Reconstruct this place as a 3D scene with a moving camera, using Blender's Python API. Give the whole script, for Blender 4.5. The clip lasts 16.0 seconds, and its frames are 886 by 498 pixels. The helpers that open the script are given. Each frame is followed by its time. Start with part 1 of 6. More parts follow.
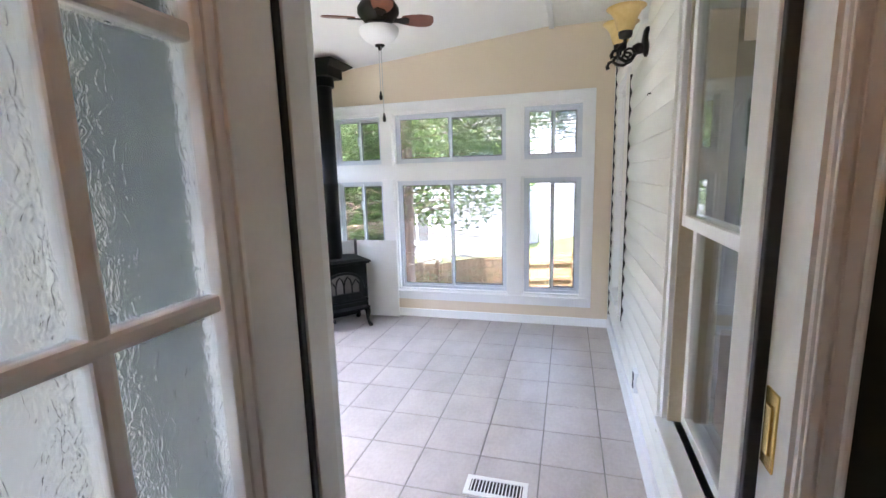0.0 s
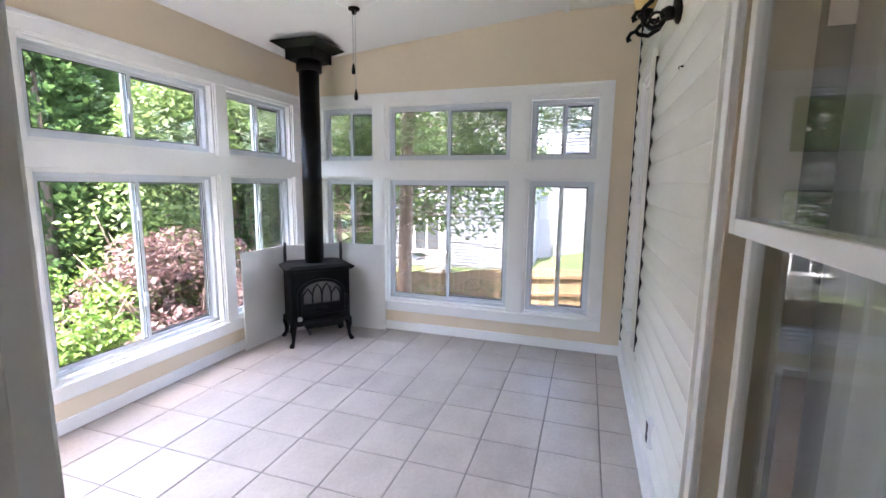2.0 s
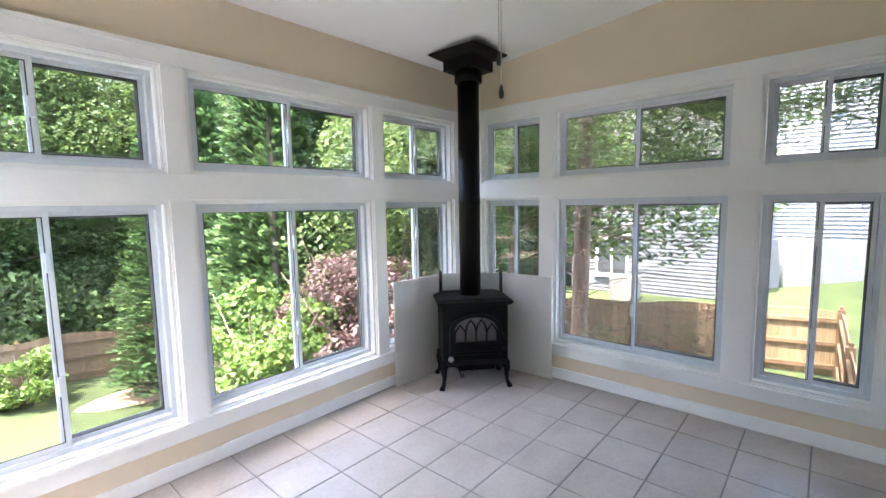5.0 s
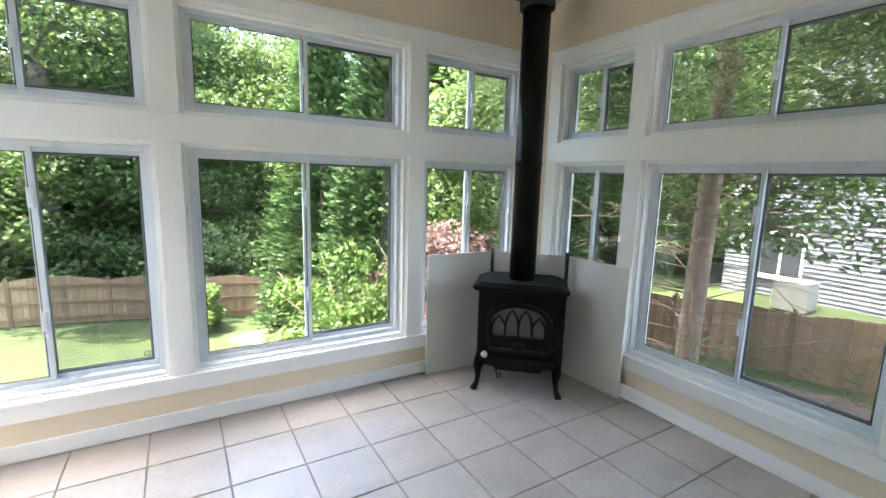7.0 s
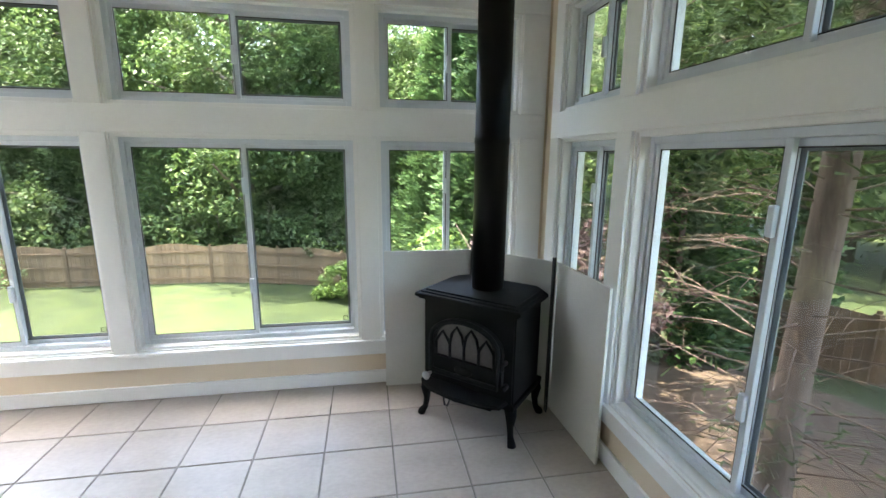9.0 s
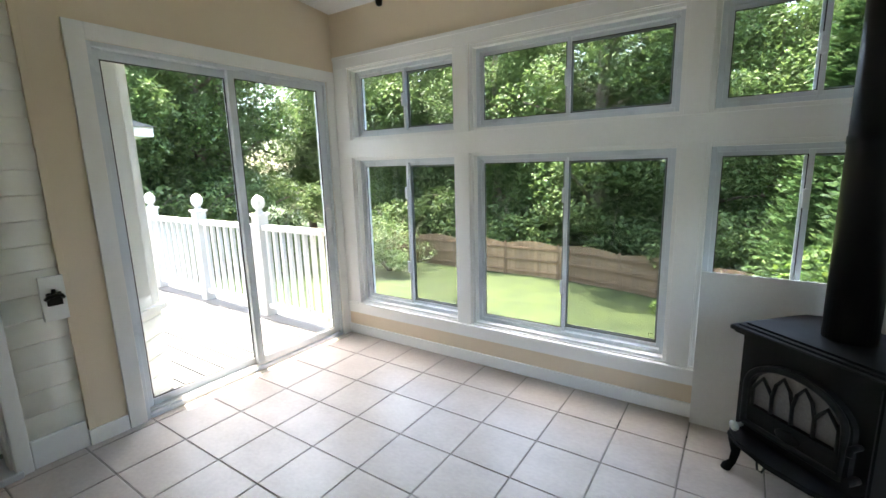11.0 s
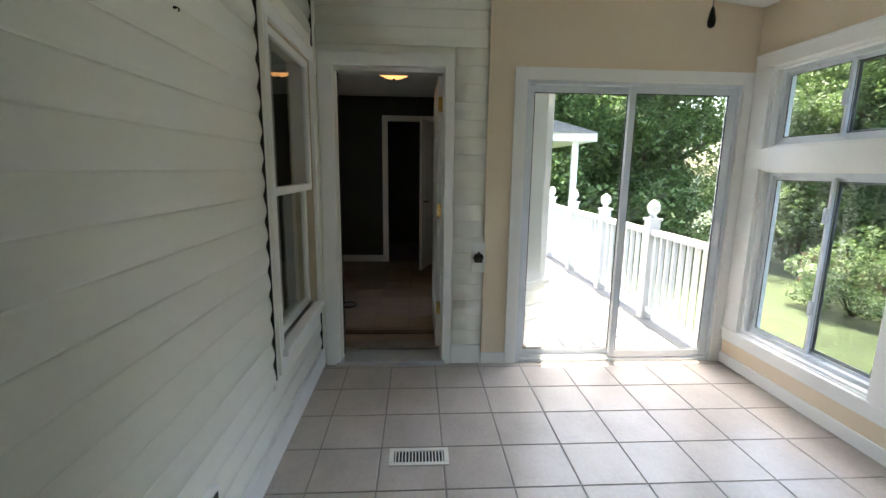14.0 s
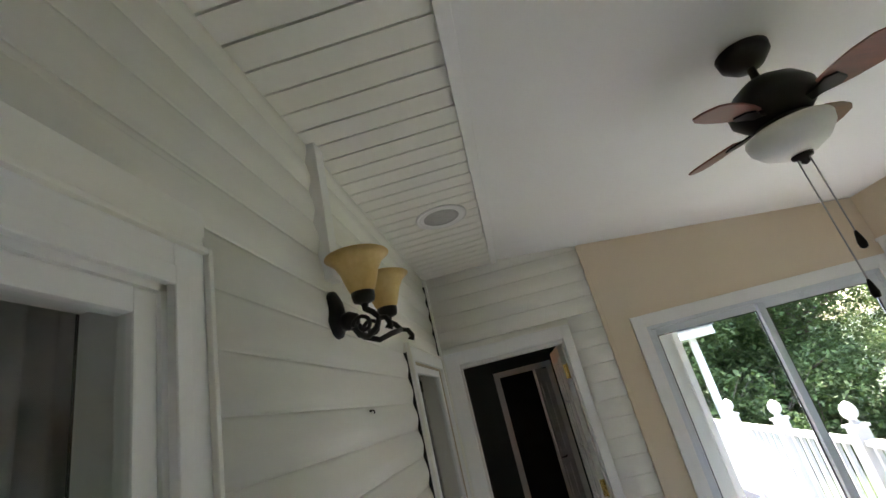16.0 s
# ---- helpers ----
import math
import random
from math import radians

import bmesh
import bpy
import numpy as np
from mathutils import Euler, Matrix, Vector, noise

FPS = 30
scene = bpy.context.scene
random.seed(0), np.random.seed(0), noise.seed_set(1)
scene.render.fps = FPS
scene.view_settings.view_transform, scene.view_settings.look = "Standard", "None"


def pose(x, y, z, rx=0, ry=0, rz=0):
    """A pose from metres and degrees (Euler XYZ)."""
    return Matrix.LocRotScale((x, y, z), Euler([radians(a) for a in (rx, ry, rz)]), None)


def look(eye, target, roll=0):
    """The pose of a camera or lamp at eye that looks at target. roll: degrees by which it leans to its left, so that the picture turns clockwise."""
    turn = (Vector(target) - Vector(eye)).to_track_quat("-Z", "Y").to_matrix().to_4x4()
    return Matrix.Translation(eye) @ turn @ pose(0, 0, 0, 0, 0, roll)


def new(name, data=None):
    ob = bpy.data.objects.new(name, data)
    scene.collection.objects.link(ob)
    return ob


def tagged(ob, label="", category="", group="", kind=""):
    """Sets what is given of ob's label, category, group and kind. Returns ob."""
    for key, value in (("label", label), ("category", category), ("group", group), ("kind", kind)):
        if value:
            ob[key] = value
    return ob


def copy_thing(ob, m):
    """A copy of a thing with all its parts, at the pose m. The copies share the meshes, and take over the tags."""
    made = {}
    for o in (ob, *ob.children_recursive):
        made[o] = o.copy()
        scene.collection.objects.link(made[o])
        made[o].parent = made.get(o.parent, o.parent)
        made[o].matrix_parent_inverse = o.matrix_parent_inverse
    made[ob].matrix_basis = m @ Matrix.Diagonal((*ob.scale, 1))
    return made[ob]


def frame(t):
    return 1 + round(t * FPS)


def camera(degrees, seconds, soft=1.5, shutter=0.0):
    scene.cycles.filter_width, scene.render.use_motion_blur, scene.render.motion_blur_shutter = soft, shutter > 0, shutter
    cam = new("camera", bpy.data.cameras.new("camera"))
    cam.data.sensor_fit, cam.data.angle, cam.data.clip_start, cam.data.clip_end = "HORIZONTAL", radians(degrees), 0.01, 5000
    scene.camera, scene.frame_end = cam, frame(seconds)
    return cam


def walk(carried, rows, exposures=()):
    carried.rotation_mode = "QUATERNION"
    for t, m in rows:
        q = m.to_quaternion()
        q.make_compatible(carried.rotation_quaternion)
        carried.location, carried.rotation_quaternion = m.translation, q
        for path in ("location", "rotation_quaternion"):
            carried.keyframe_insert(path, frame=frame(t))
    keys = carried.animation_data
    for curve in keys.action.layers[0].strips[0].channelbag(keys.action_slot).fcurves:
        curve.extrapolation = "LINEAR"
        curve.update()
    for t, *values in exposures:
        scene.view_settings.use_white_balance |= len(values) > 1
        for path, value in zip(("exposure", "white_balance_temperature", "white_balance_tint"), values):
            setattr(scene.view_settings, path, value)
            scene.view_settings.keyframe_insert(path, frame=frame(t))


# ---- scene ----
cam = camera(90.2, 16.0)
PATH = [
    (0, (0.149, 0.18, 1.496), (-0.393, 2.077, 1.165), -1.6),
    (0.5, (0.137, 0.297, 1.461), (-0.391, 2.198, 1.131), -1.5),
    (0.8, (0.165, 0.414, 1.462), (-0.35, 2.32, 1.141), -0.6),
    (1, (0.182, 0.481, 1.455), (-0.337, 2.387, 1.146), -0.0),
    (1.5, (0.209, 0.595, 1.435), (-0.35, 2.492, 1.136), 0.6),
    (2, (0.209, 0.69, 1.401), (-0.398, 2.574, 1.114), 0.7),
    (2.5, (0.214, 0.709, 1.397), (-0.441, 2.577, 1.114), 0.4),
    (3, (0.225, 0.684, 1.407), (-0.475, 2.536, 1.124), -0.7),
    (3.5, (0.185, 0.748, 1.408), (-0.601, 2.567, 1.133), -1.3),
    (4, (0.085, 0.863, 1.446), (-0.824, 2.624, 1.175), -5.7),
    (4.5, (0.062, 1.018, 1.428), (-1.0, 2.697, 1.194), -4.6),
    (5, (0.04, 1.309, 1.422), (-1.271, 2.806, 1.219), -1.0),
    (5.2, (0.032, 1.397, 1.407), (-1.321, 2.857, 1.206), 0.3),
    (7.3, (0.055, 2.375, 1.321), (-1.719, 3.237, 0.99), 1.0),
    (7.5, (0.027, 2.522, 1.322), (-1.798, 3.266, 0.978), 0.6),
    (7.7, (-0.007, 2.657, 1.343), (-1.86, 3.318, 0.984), 0.3),
    (8, (-0.02, 2.842, 1.369), (-1.88, 3.475, 0.995), 0.3),
    (8.2, (-0.003, 2.987, 1.357), (-1.884, 3.554, 0.983), -0.1),
    (10.3, (0.041, 3.798, 1.361), (-1.811, 3.186, 0.918), -0.8),
    (10.5, (0.036, 3.767, 1.359), (-1.712, 2.884, 0.951), -2.1),
    (11, (0.064, 3.697, 1.386), (-1.565, 2.596, 1.016), -1.6),
    (11.5, (0.063, 3.69, 1.391), (-1.545, 2.556, 1.032), -1.2),
    (12, (0.068, 3.762, 1.391), (-1.515, 2.592, 1.039), -1.4),
    (12.5, (-0.009, 3.875, 1.383), (-1.318, 2.39, 1.098), -3.0),
    (12.8, (-0.122, 3.965, 1.426), (-1.195, 2.296, 1.175), -0.8),
    (13, (-0.157, 3.968, 1.443), (-1.064, 2.2, 1.219), -1.4),
    (13.5, (-0.18, 4.006, 1.457), (-0.59, 2.065, 1.203), -0.1),
    (14, (-0.147, 4.083, 1.435), (-0.264, 2.118, 1.079), 0.8),
    (14.5, (-0.087, 4.082, 1.476), (-0.009, 2.12, 1.096), 1.2),
    (15, (-0.027, 4.084, 1.554), (0.175, 2.1, 1.397), -0.9),
    (15.2, (-0.02, 4.123, 1.617), (0.213, 2.137, 1.66), -6.2),
    (15.5, (0.018, 4.13, 1.734), (0.231, 2.166, 2.048), -15.5),
    (15.6, (0.031, 4.129, 1.762), (0.233, 2.181, 2.166), -16.2),
    (16, (0.05, 4.179, 1.808), (0.212, 2.307, 2.492), -13.9),
]
walk(cam, [(t, look(eye, target, roll)) for t, eye, target, roll in PATH], exposures=[(0, 5.42, 6650, 23), (0.6, 5.36, 6650, 23), (1.2, 5.15, 6650, 23), (2, 5.0, 6750, 24), (3.5, 4.88, 6750, 23), (4.5, 4.84, 6800, 20), (5, 4.66, 6850, 18), (7.5, 4.48, 7150, 11), (10.5, 4.1, 7250, 10), (11.5, 4.02, 7250, 10), (12.5, 4.14, 7250, 10), (13.5, 4.0, 7250, 10), (14.5, 4.12, 7250, 10), (16, 4.2, 7050, 17)])

# ---- world, sun, lamps ----
world = bpy.data.worlds.new("world")
scene.world = world
world.use_nodes = True
_wn = world.node_tree.nodes
_sky = _wn.new("ShaderNodeTexSky")
_sky.sky_type = "NISHITA"
_sky.sun_disc = False
_sky.sun_elevation = radians(70)
_sky.sun_rotation = radians(195)
_sky.air_density = 1.0
_sky.dust_density = 2.5
_bg = next(n for n in _wn if n.type == "BACKGROUND")
_bg.inputs["Strength"].default_value = 0.15
world.node_tree.links.new(_sky.outputs["Color"], _bg.inputs["Color"])
_sun = bpy.data.lights.new("sun", "SUN")
_sun.energy, _sun.angle, _sun.color = 1.8, radians(0.5), (1.0, 0.95, 0.87)
sun = new("sun", _sun)
sun.matrix_world = look((0, 0, 30), (2.6, 9.4, 0))

# ---- materials ----


def ramp(nt, fac, stops):
    r = nt.nodes.new("ShaderNodeValToRGB")
    el = r.color_ramp.elements
    while len(el) < len(stops):
        el.new(0.5)
    for e, (p, c) in zip(el, stops):
        e.position, e.color = p, (*c, 1)
    nt.links.new(fac, r.inputs["Fac"])
    return r.outputs["Color"]


def noise_of(nt, scale, detail=4.0, rough=0.55, stretch=(1, 1, 1), world_space=False):
    tc = nt.nodes.new("ShaderNodeTexCoord")
    mp = nt.nodes.new("ShaderNodeMapping")
    mp.inputs["Scale"].default_value = stretch
    n = nt.nodes.new("ShaderNodeTexNoise")
    n.inputs["Scale"].default_value, n.inputs["Detail"].default_value, n.inputs["Roughness"].default_value = scale, detail, rough
    if world_space:
        geo = nt.nodes.new("ShaderNodeNewGeometry")
        nt.links.new(geo.outputs["Position"], mp.inputs["Vector"])
    else:
        nt.links.new(tc.outputs["Object"], mp.inputs["Vector"])
    nt.links.new(mp.outputs["Vector"], n.inputs["Vector"])
    return n.outputs["Fac"]


def blank(name):
    m = bpy.data.materials.new(name)
    m.use_nodes = True
    nt = m.node_tree
    return m, nt, next(n for n in nt.nodes if n.type == "BSDF_PRINCIPLED")


def surface(name, c1, c2, rough=0.5, scale=6.0, bump=0.1, fine=90.0, metal=0.0, vary=0.0, stretch=(1, 1, 1), spec=0.5, island=False, bump_dist=0.004, wide=True, rough_var=0.1):
    """A painted, stony or wooden surface: two tones at a wide scale, a fine grain in bump and roughness, and a change from piece to piece."""
    m, nt, b = blank(name)
    big = noise_of(nt, scale, stretch=stretch, world_space=wide)
    small = noise_of(nt, fine, 3.0, stretch=stretch, world_space=wide)
    mixv = nt.nodes.new("ShaderNodeMath")
    mixv.operation = "MULTIPLY_ADD"
    nt.links.new(small, mixv.inputs[0])
    mixv.inputs[1].default_value = 0.35
    sc = nt.nodes.new("ShaderNodeMath")
    sc.operation = "MULTIPLY"
    sc.inputs[1].default_value = 0.65
    nt.links.new(big, sc.inputs[0])
    nt.links.new(sc.outputs[0], mixv.inputs[2])
    col = ramp(nt, mixv.outputs[0], [(0.32, c1), (0.68, c2)])
    if vary:
        if island:
            src = nt.nodes.new("ShaderNodeNewGeometry").outputs["Random Per Island"]
        else:
            src = nt.nodes.new("ShaderNodeObjectInfo").outputs["Random"]
        mr = nt.nodes.new("ShaderNodeMapRange")
        mr.inputs["To Min"].default_value, mr.inputs["To Max"].default_value = 1 - vary, 1 + vary
        nt.links.new(src, mr.inputs["Value"])
        hsv = nt.nodes.new("ShaderNodeHueSaturation")
        nt.links.new(mr.outputs["Result"], hsv.inputs["Value"])
        nt.links.new(col, hsv.inputs["Color"])
        col = hsv.outputs["Color"]
    nt.links.new(col, b.inputs["Base Color"])
    rr = nt.nodes.new("ShaderNodeMapRange")
    rr.inputs["To Min"].default_value, rr.inputs["To Max"].default_value = max(0.02, rough - rough_var), min(1, rough + rough_var)
    nt.links.new(big, rr.inputs["Value"])
    nt.links.new(rr.outputs["Result"], b.inputs["Roughness"])
    b.inputs["Metallic"].default_value = metal
    b.inputs["Specular IOR Level"].default_value = spec
    if bump:
        bp = nt.nodes.new("ShaderNodeBump")
        bp.inputs["Strength"].default_value, bp.inputs["Distance"].default_value = bump, bump_dist
        nt.links.new(mixv.outputs[0], bp.inputs["Height"])
        nt.links.new(bp.outputs["Normal"], b.inputs["Normal"])
    return m


def glass_mat(name, tint=(1, 1, 1), gloss_rough=0.0, ior=1.5):
    m = bpy.data.materials.new(name)
    m.use_nodes = True
    nt = m.node_tree
    nt.nodes.clear()
    out = nt.nodes.new("ShaderNodeOutputMaterial")
    tr = nt.nodes.new("ShaderNodeBsdfTransparent")
    tr.inputs["Color"].default_value = (*tint, 1)
    gl = nt.nodes.new("ShaderNodeBsdfGlossy")
    gl.inputs["Roughness"].default_value = gloss_rough
    lw = nt.nodes.new("ShaderNodeLayerWeight")
    lw.inputs["Blend"].default_value = 0.5
    pw = nt.nodes.new("ShaderNodeMath")
    pw.operation = "POWER"
    pw.inputs[1].default_value = 4.0
    ma = nt.nodes.new("ShaderNodeMath")
    ma.operation = "MULTIPLY_ADD"
    ma.inputs[1].default_value, ma.inputs[2].default_value = 0.8, 0.022
    nt.links.new(lw.outputs["Facing"], pw.inputs[0])
    nt.links.new(pw.outputs[0], ma.inputs[0])
    mx = nt.nodes.new("ShaderNodeMixShader")
    nt.links.new(ma.outputs[0], mx.inputs[0])
    nt.links.new(tr.outputs[0], mx.inputs[1])
    nt.links.new(gl.outputs[0], mx.inputs[2])
    nt.links.new(mx.outputs[0], out.inputs["Surface"])
    return m


def screen_mat(name):
    m = bpy.data.materials.new(name)
    m.use_nodes = True
    nt = m.node_tree
    nt.nodes.clear()
    out = nt.nodes.new("ShaderNodeOutputMaterial")
    tr = nt.nodes.new("ShaderNodeBsdfTransparent")
    tr.inputs["Color"].default_value = (0.79, 0.80, 0.81, 1)
    nt.links.new(tr.outputs[0], out.inputs["Surface"])
    return m


def leaf_mat(name, c1, c2, c3):
    m, nt, b = blank(name)
    geo = nt.nodes.new("ShaderNodeNewGeometry")
    big = noise_of(nt, 0.9, 3.0, world_space=True)
    ad = nt.nodes.new("ShaderNodeMath")
    ad.operation = "MULTIPLY_ADD"
    ad.inputs[1].default_value = 0.55
    nt.links.new(geo.outputs["Random Per Island"], ad.inputs[0])
    sc = nt.nodes.new("ShaderNodeMath")
    sc.operation = "MULTIPLY"
    sc.inputs[1].default_value = 0.45
    nt.links.new(big, sc.inputs[0])
    nt.links.new(sc.outputs[0], ad.inputs[2])
    col = ramp(nt, ad.outputs[0], [(0.15, c1), (0.5, c2), (0.9, c3)])
    nt.links.new(col, b.inputs["Base Color"])
    b.inputs["Roughness"].default_value = 0.5
    b.inputs["Specular IOR Level"].default_value = 0.35
    tl = nt.nodes.new("ShaderNodeBsdfTranslucent")
    nt.links.new(col, tl.inputs["Color"])
    mx = nt.nodes.new("ShaderNodeMixShader")
    mx.inputs[0].default_value = 0.4
    out = next(n for n in nt.nodes if n.type == "OUTPUT_MATERIAL")
    nt.links.new(b.outputs[0], mx.inputs[1])
    nt.links.new(tl.outputs[0], mx.inputs[2])
    nt.links.new(mx.outputs[0], out.inputs["Surface"])
    return m


def glow_mat(name, colour, strength):
    m, nt, b = blank(name)
    b.inputs["Base Color"].default_value = (*colour, 1)
    b.inputs["Emission Color"].default_value = (*colour, 1)
    b.inputs["Emission Strength"].default_value = strength
    b.inputs["Roughness"].default_value = 0.35
    return m


M_WHITE = surface("white_trim_paint", (0.83, 0.83, 0.82), (0.88, 0.88, 0.87), 0.38, 3.0, 0.06, 60)
M_VINYL = surface("white_vinyl", (0.74, 0.76, 0.79), (0.82, 0.84, 0.86), 0.3, 5.0, 0.03, 80)
# White vinyl with its bluish backlit shade mixed into the colour.
M_SASHSHADE = surface("blue_shaded_white_vinyl", (0.62, 0.67, 0.715), (0.70, 0.74, 0.78), 0.3, 5.0, 0.03, 80)
M_MULCH = surface("bark_mulch", (0.05, 0.032, 0.021), (0.12, 0.085, 0.058), 0.95, 7.0, 0.9, 45, bump_dist=0.03)
M_ALU = surface("anodised_aluminium", (0.55, 0.57, 0.6), (0.66, 0.68, 0.7), 0.35, 8.0, 0.05, 120, metal=0.6)
M_BEIGE = surface("peach_beige_wall_paint", (0.74, 0.62, 0.47), (0.78, 0.66, 0.51), 0.75, 2.0, 0.12, 140, bump_dist=0.002)
M_CEIL = surface("white_ceiling_paint", (0.84, 0.84, 0.83), (0.88, 0.88, 0.87), 0.9, 2.0, 0.15, 120, bump_dist=0.002)
M_SIDING = surface("white_vinyl_siding", (0.84, 0.83, 0.77), (0.89, 0.88, 0.82), 0.5, 2.0, 0.06, 45, stretch=(1, 0.25, 1))
M_TILE = surface("cream_ceramic_tile", (0.395, 0.343, 0.305), (0.525, 0.466, 0.423), 0.33, 5.0, 0.0, 60, spec=0.36, vary=0.05, rough_var=0.02, stretch=(1, 0.6, 1))
M_GROUT = surface("grey_grout", (0.2, 0.18, 0.165), (0.29, 0.265, 0.245), 0.9, 9.0, 0.3, 150)
M_BLACK = surface("black_cast_iron", (0.004, 0.004, 0.0043), (0.009, 0.009, 0.0095), 0.6, 9.0, 0.25, 160, spec=0.14)
M_PIPE = surface("satin_black_steel", (0.003, 0.003, 0.0034), (0.006, 0.006, 0.0064), 0.42, 4.0, 0.04, 90, spec=0.15)
M_STOVEGLASS = surface("smoked_stove_glass", (0.10, 0.095, 0.09), (0.16, 0.155, 0.15), 0.18, 3.0, 0.0)
M_BOARD = surface("white_cement_board", (0.68, 0.68, 0.66), (0.76, 0.76, 0.74), 0.7, 3.0, 0.1, 90)
M_IRON = surface("dark_galvanised_iron", (0.03, 0.03, 0.032), (0.09, 0.09, 0.095), 0.4, 14.0, 0.1, 60, metal=0.6)
M_BRONZE = surface("dark_bronze", (0.008, 0.006, 0.005), (0.016, 0.012, 0.010), 0.42, 10.0, 0.05, 100, metal=0.2, spec=0.3)
M_BLADE = surface("cherry_wood_blade", (0.13, 0.035, 0.018), (0.22, 0.065, 0.035), 0.35, 4.0, 0.08, 40, stretch=(1, 9, 1), wide=False)
M_OPAL = surface("frosted_white_glass", (0.8, 0.8, 0.78), (0.86, 0.86, 0.84), 0.4, 3.0, 0.0)
M_AMBER = surface("amber_scavo_glass", (0.62, 0.4, 0.13), (0.78, 0.56, 0.24), 0.45, 12.0, 0.1, 50)
M_BRASS = surface("polished_brass", (0.62, 0.42, 0.12), (0.8, 0.58, 0.2), 0.25, 14.0, 0.06, 80, metal=0.9)
M_RUBBER = surface("black_weatherstrip", (0.012, 0.011, 0.011), (0.02, 0.018, 0.018), 0.6, 20.0, 0.1, 90)
M_DOORPAINT = surface("greyed_white_door_paint", (0.74, 0.725, 0.70), (0.81, 0.795, 0.77), 0.4, 3.0, 0.06, 60)
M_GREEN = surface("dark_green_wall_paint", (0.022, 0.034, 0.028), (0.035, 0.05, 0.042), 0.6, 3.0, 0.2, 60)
M_HALLTILE = surface("brown_hall_tile", (0.2, 0.14, 0.1), (0.32, 0.24, 0.18), 0.35, 5.0, 0.08, 60, vary=0.18)
M_WOODSTRIP = surface("dark_oak_threshold", (0.07, 0.04, 0.02), (0.14, 0.085, 0.045), 0.45, 5.0, 0.15, 40, stretch=(1, 8, 1))
M_FENCE = surface("weathered_cedar", (0.12, 0.07, 0.036), (0.2, 0.128, 0.072), 0.8, 4.0, 0.3, 30, vary=0.18, stretch=(1, 1, 0.15))
M_DECK = surface("pale_grey_deck_board", (0.11, 0.11, 0.118), (0.16, 0.16, 0.168), 0.6, 4.0, 0.2, 50, vary=0.06, stretch=(4, 0.3, 1))
M_GRASS = surface("mown_grass", (0.009, 0.023, 0.003), (0.05, 0.072, 0.017), 0.9, 1.6, 0.9, 26, bump_dist=0.04)
M_DIRT = surface("bare_earth", (0.3, 0.2, 0.13), (0.45, 0.33, 0.23), 0.95, 3.0, 0.8, 30, bump_dist=0.03)
M_BARK = surface("grey_brown_bark", (0.08, 0.058, 0.045), (0.2, 0.15, 0.12), 0.9, 9.0, 1.0, 40, stretch=(1, 1, 0.25), bump_dist=0.02)
M_PINEBARK = surface("reddish_pine_bark", (0.085, 0.058, 0.046), (0.24, 0.168, 0.132), 0.9, 9.0, 1.0, 40, stretch=(1, 1, 0.25), bump_dist=0.02)
M_CONCRETE = surface("pale_foundation_render", (0.13, 0.14, 0.147), (0.165, 0.175, 0.182), 0.85, 1.5, 0.3, 30)
M_ROOF = surface("grey_roof_shingle", (0.12, 0.115, 0.11), (0.2, 0.19, 0.18), 0.9, 8.0, 0.5, 30)
M_DARKPANE = surface("dark_window_pane", (0.03, 0.035, 0.04), (0.06, 0.065, 0.07), 0.08, 2.0, 0.0)
M_STEEL = surface("galvanised_steel", (0.4, 0.4, 0.4), (0.55, 0.55, 0.55), 0.4, 12.0, 0.1, 60, metal=0.8)
M_CREAM = surface("cream_register_enamel", (0.7, 0.68, 0.62), (0.8, 0.78, 0.72), 0.4, 6.0, 0.03, 60)
M_VOID = surface("black_duct_shade_and_joint", (0.01, 0.01, 0.01), (0.016, 0.016, 0.016), 0.9, 5.0, 0.0)
# Dark backing: shade in siding and soffit gaps is put into its colour.
M_GAPSHADE = surface("gap_shade_backing", (0.04, 0.038, 0.035), (0.07, 0.066, 0.06), 0.9, 6.0, 0.2, 40)
M_TAN = surface("tan_window_liner", (0.48, 0.40, 0.29), (0.58, 0.49, 0.37), 0.6, 5.0, 0.1, 60)
M_GLASS = glass_mat("clear_glass", (0.95, 0.97, 0.96))
M_SCREEN = screen_mat("insect_screen_mesh")
M_BLIND = leaf_mat("white_fabric_blind", (0.74, 0.74, 0.72), (0.78, 0.78, 0.76), (0.82, 0.82, 0.8))
# Screen frame grey deepened to carry the shade beside the meeting stile.
M_SHADEFRAME = surface("shade_grey_screen_frame", (0.2, 0.22, 0.24), (0.27, 0.29, 0.31), 0.45, 6.0, 0.03, 80, metal=0.2)
M_CURTAIN = surface("grey_sheer_curtain", (0.55, 0.56, 0.54), (0.66, 0.67, 0.65), 0.9, 3.0, 0.15, 60)
L_FOREST = leaf_mat("broadleaf_foliage", (0.034, 0.066, 0.022), (0.095, 0.16, 0.05), (0.24, 0.32, 0.115))
L_BUSH = leaf_mat("bright_shrub_foliage", (0.028, 0.07, 0.014), (0.08, 0.155, 0.03), (0.2, 0.28, 0.065))
L_PURPLE = leaf_mat("plum_shrub_foliage", (0.045, 0.022, 0.025), (0.13, 0.073, 0.074), (0.27, 0.185, 0.172))
L_CONIFER = leaf_mat("cypress_foliage", (0.022, 0.052, 0.018), (0.06, 0.125, 0.042), (0.14, 0.22, 0.08))
L_PINE = leaf_mat("pine_needles", (0.035, 0.06, 0.024), (0.095, 0.15, 0.056), (0.2, 0.27, 0.1))
M_RAIL = surface("white_rail_vinyl", (0.56, 0.57, 0.58), (0.64, 0.65, 0.66), 0.35, 4.0, 0.05, 60)

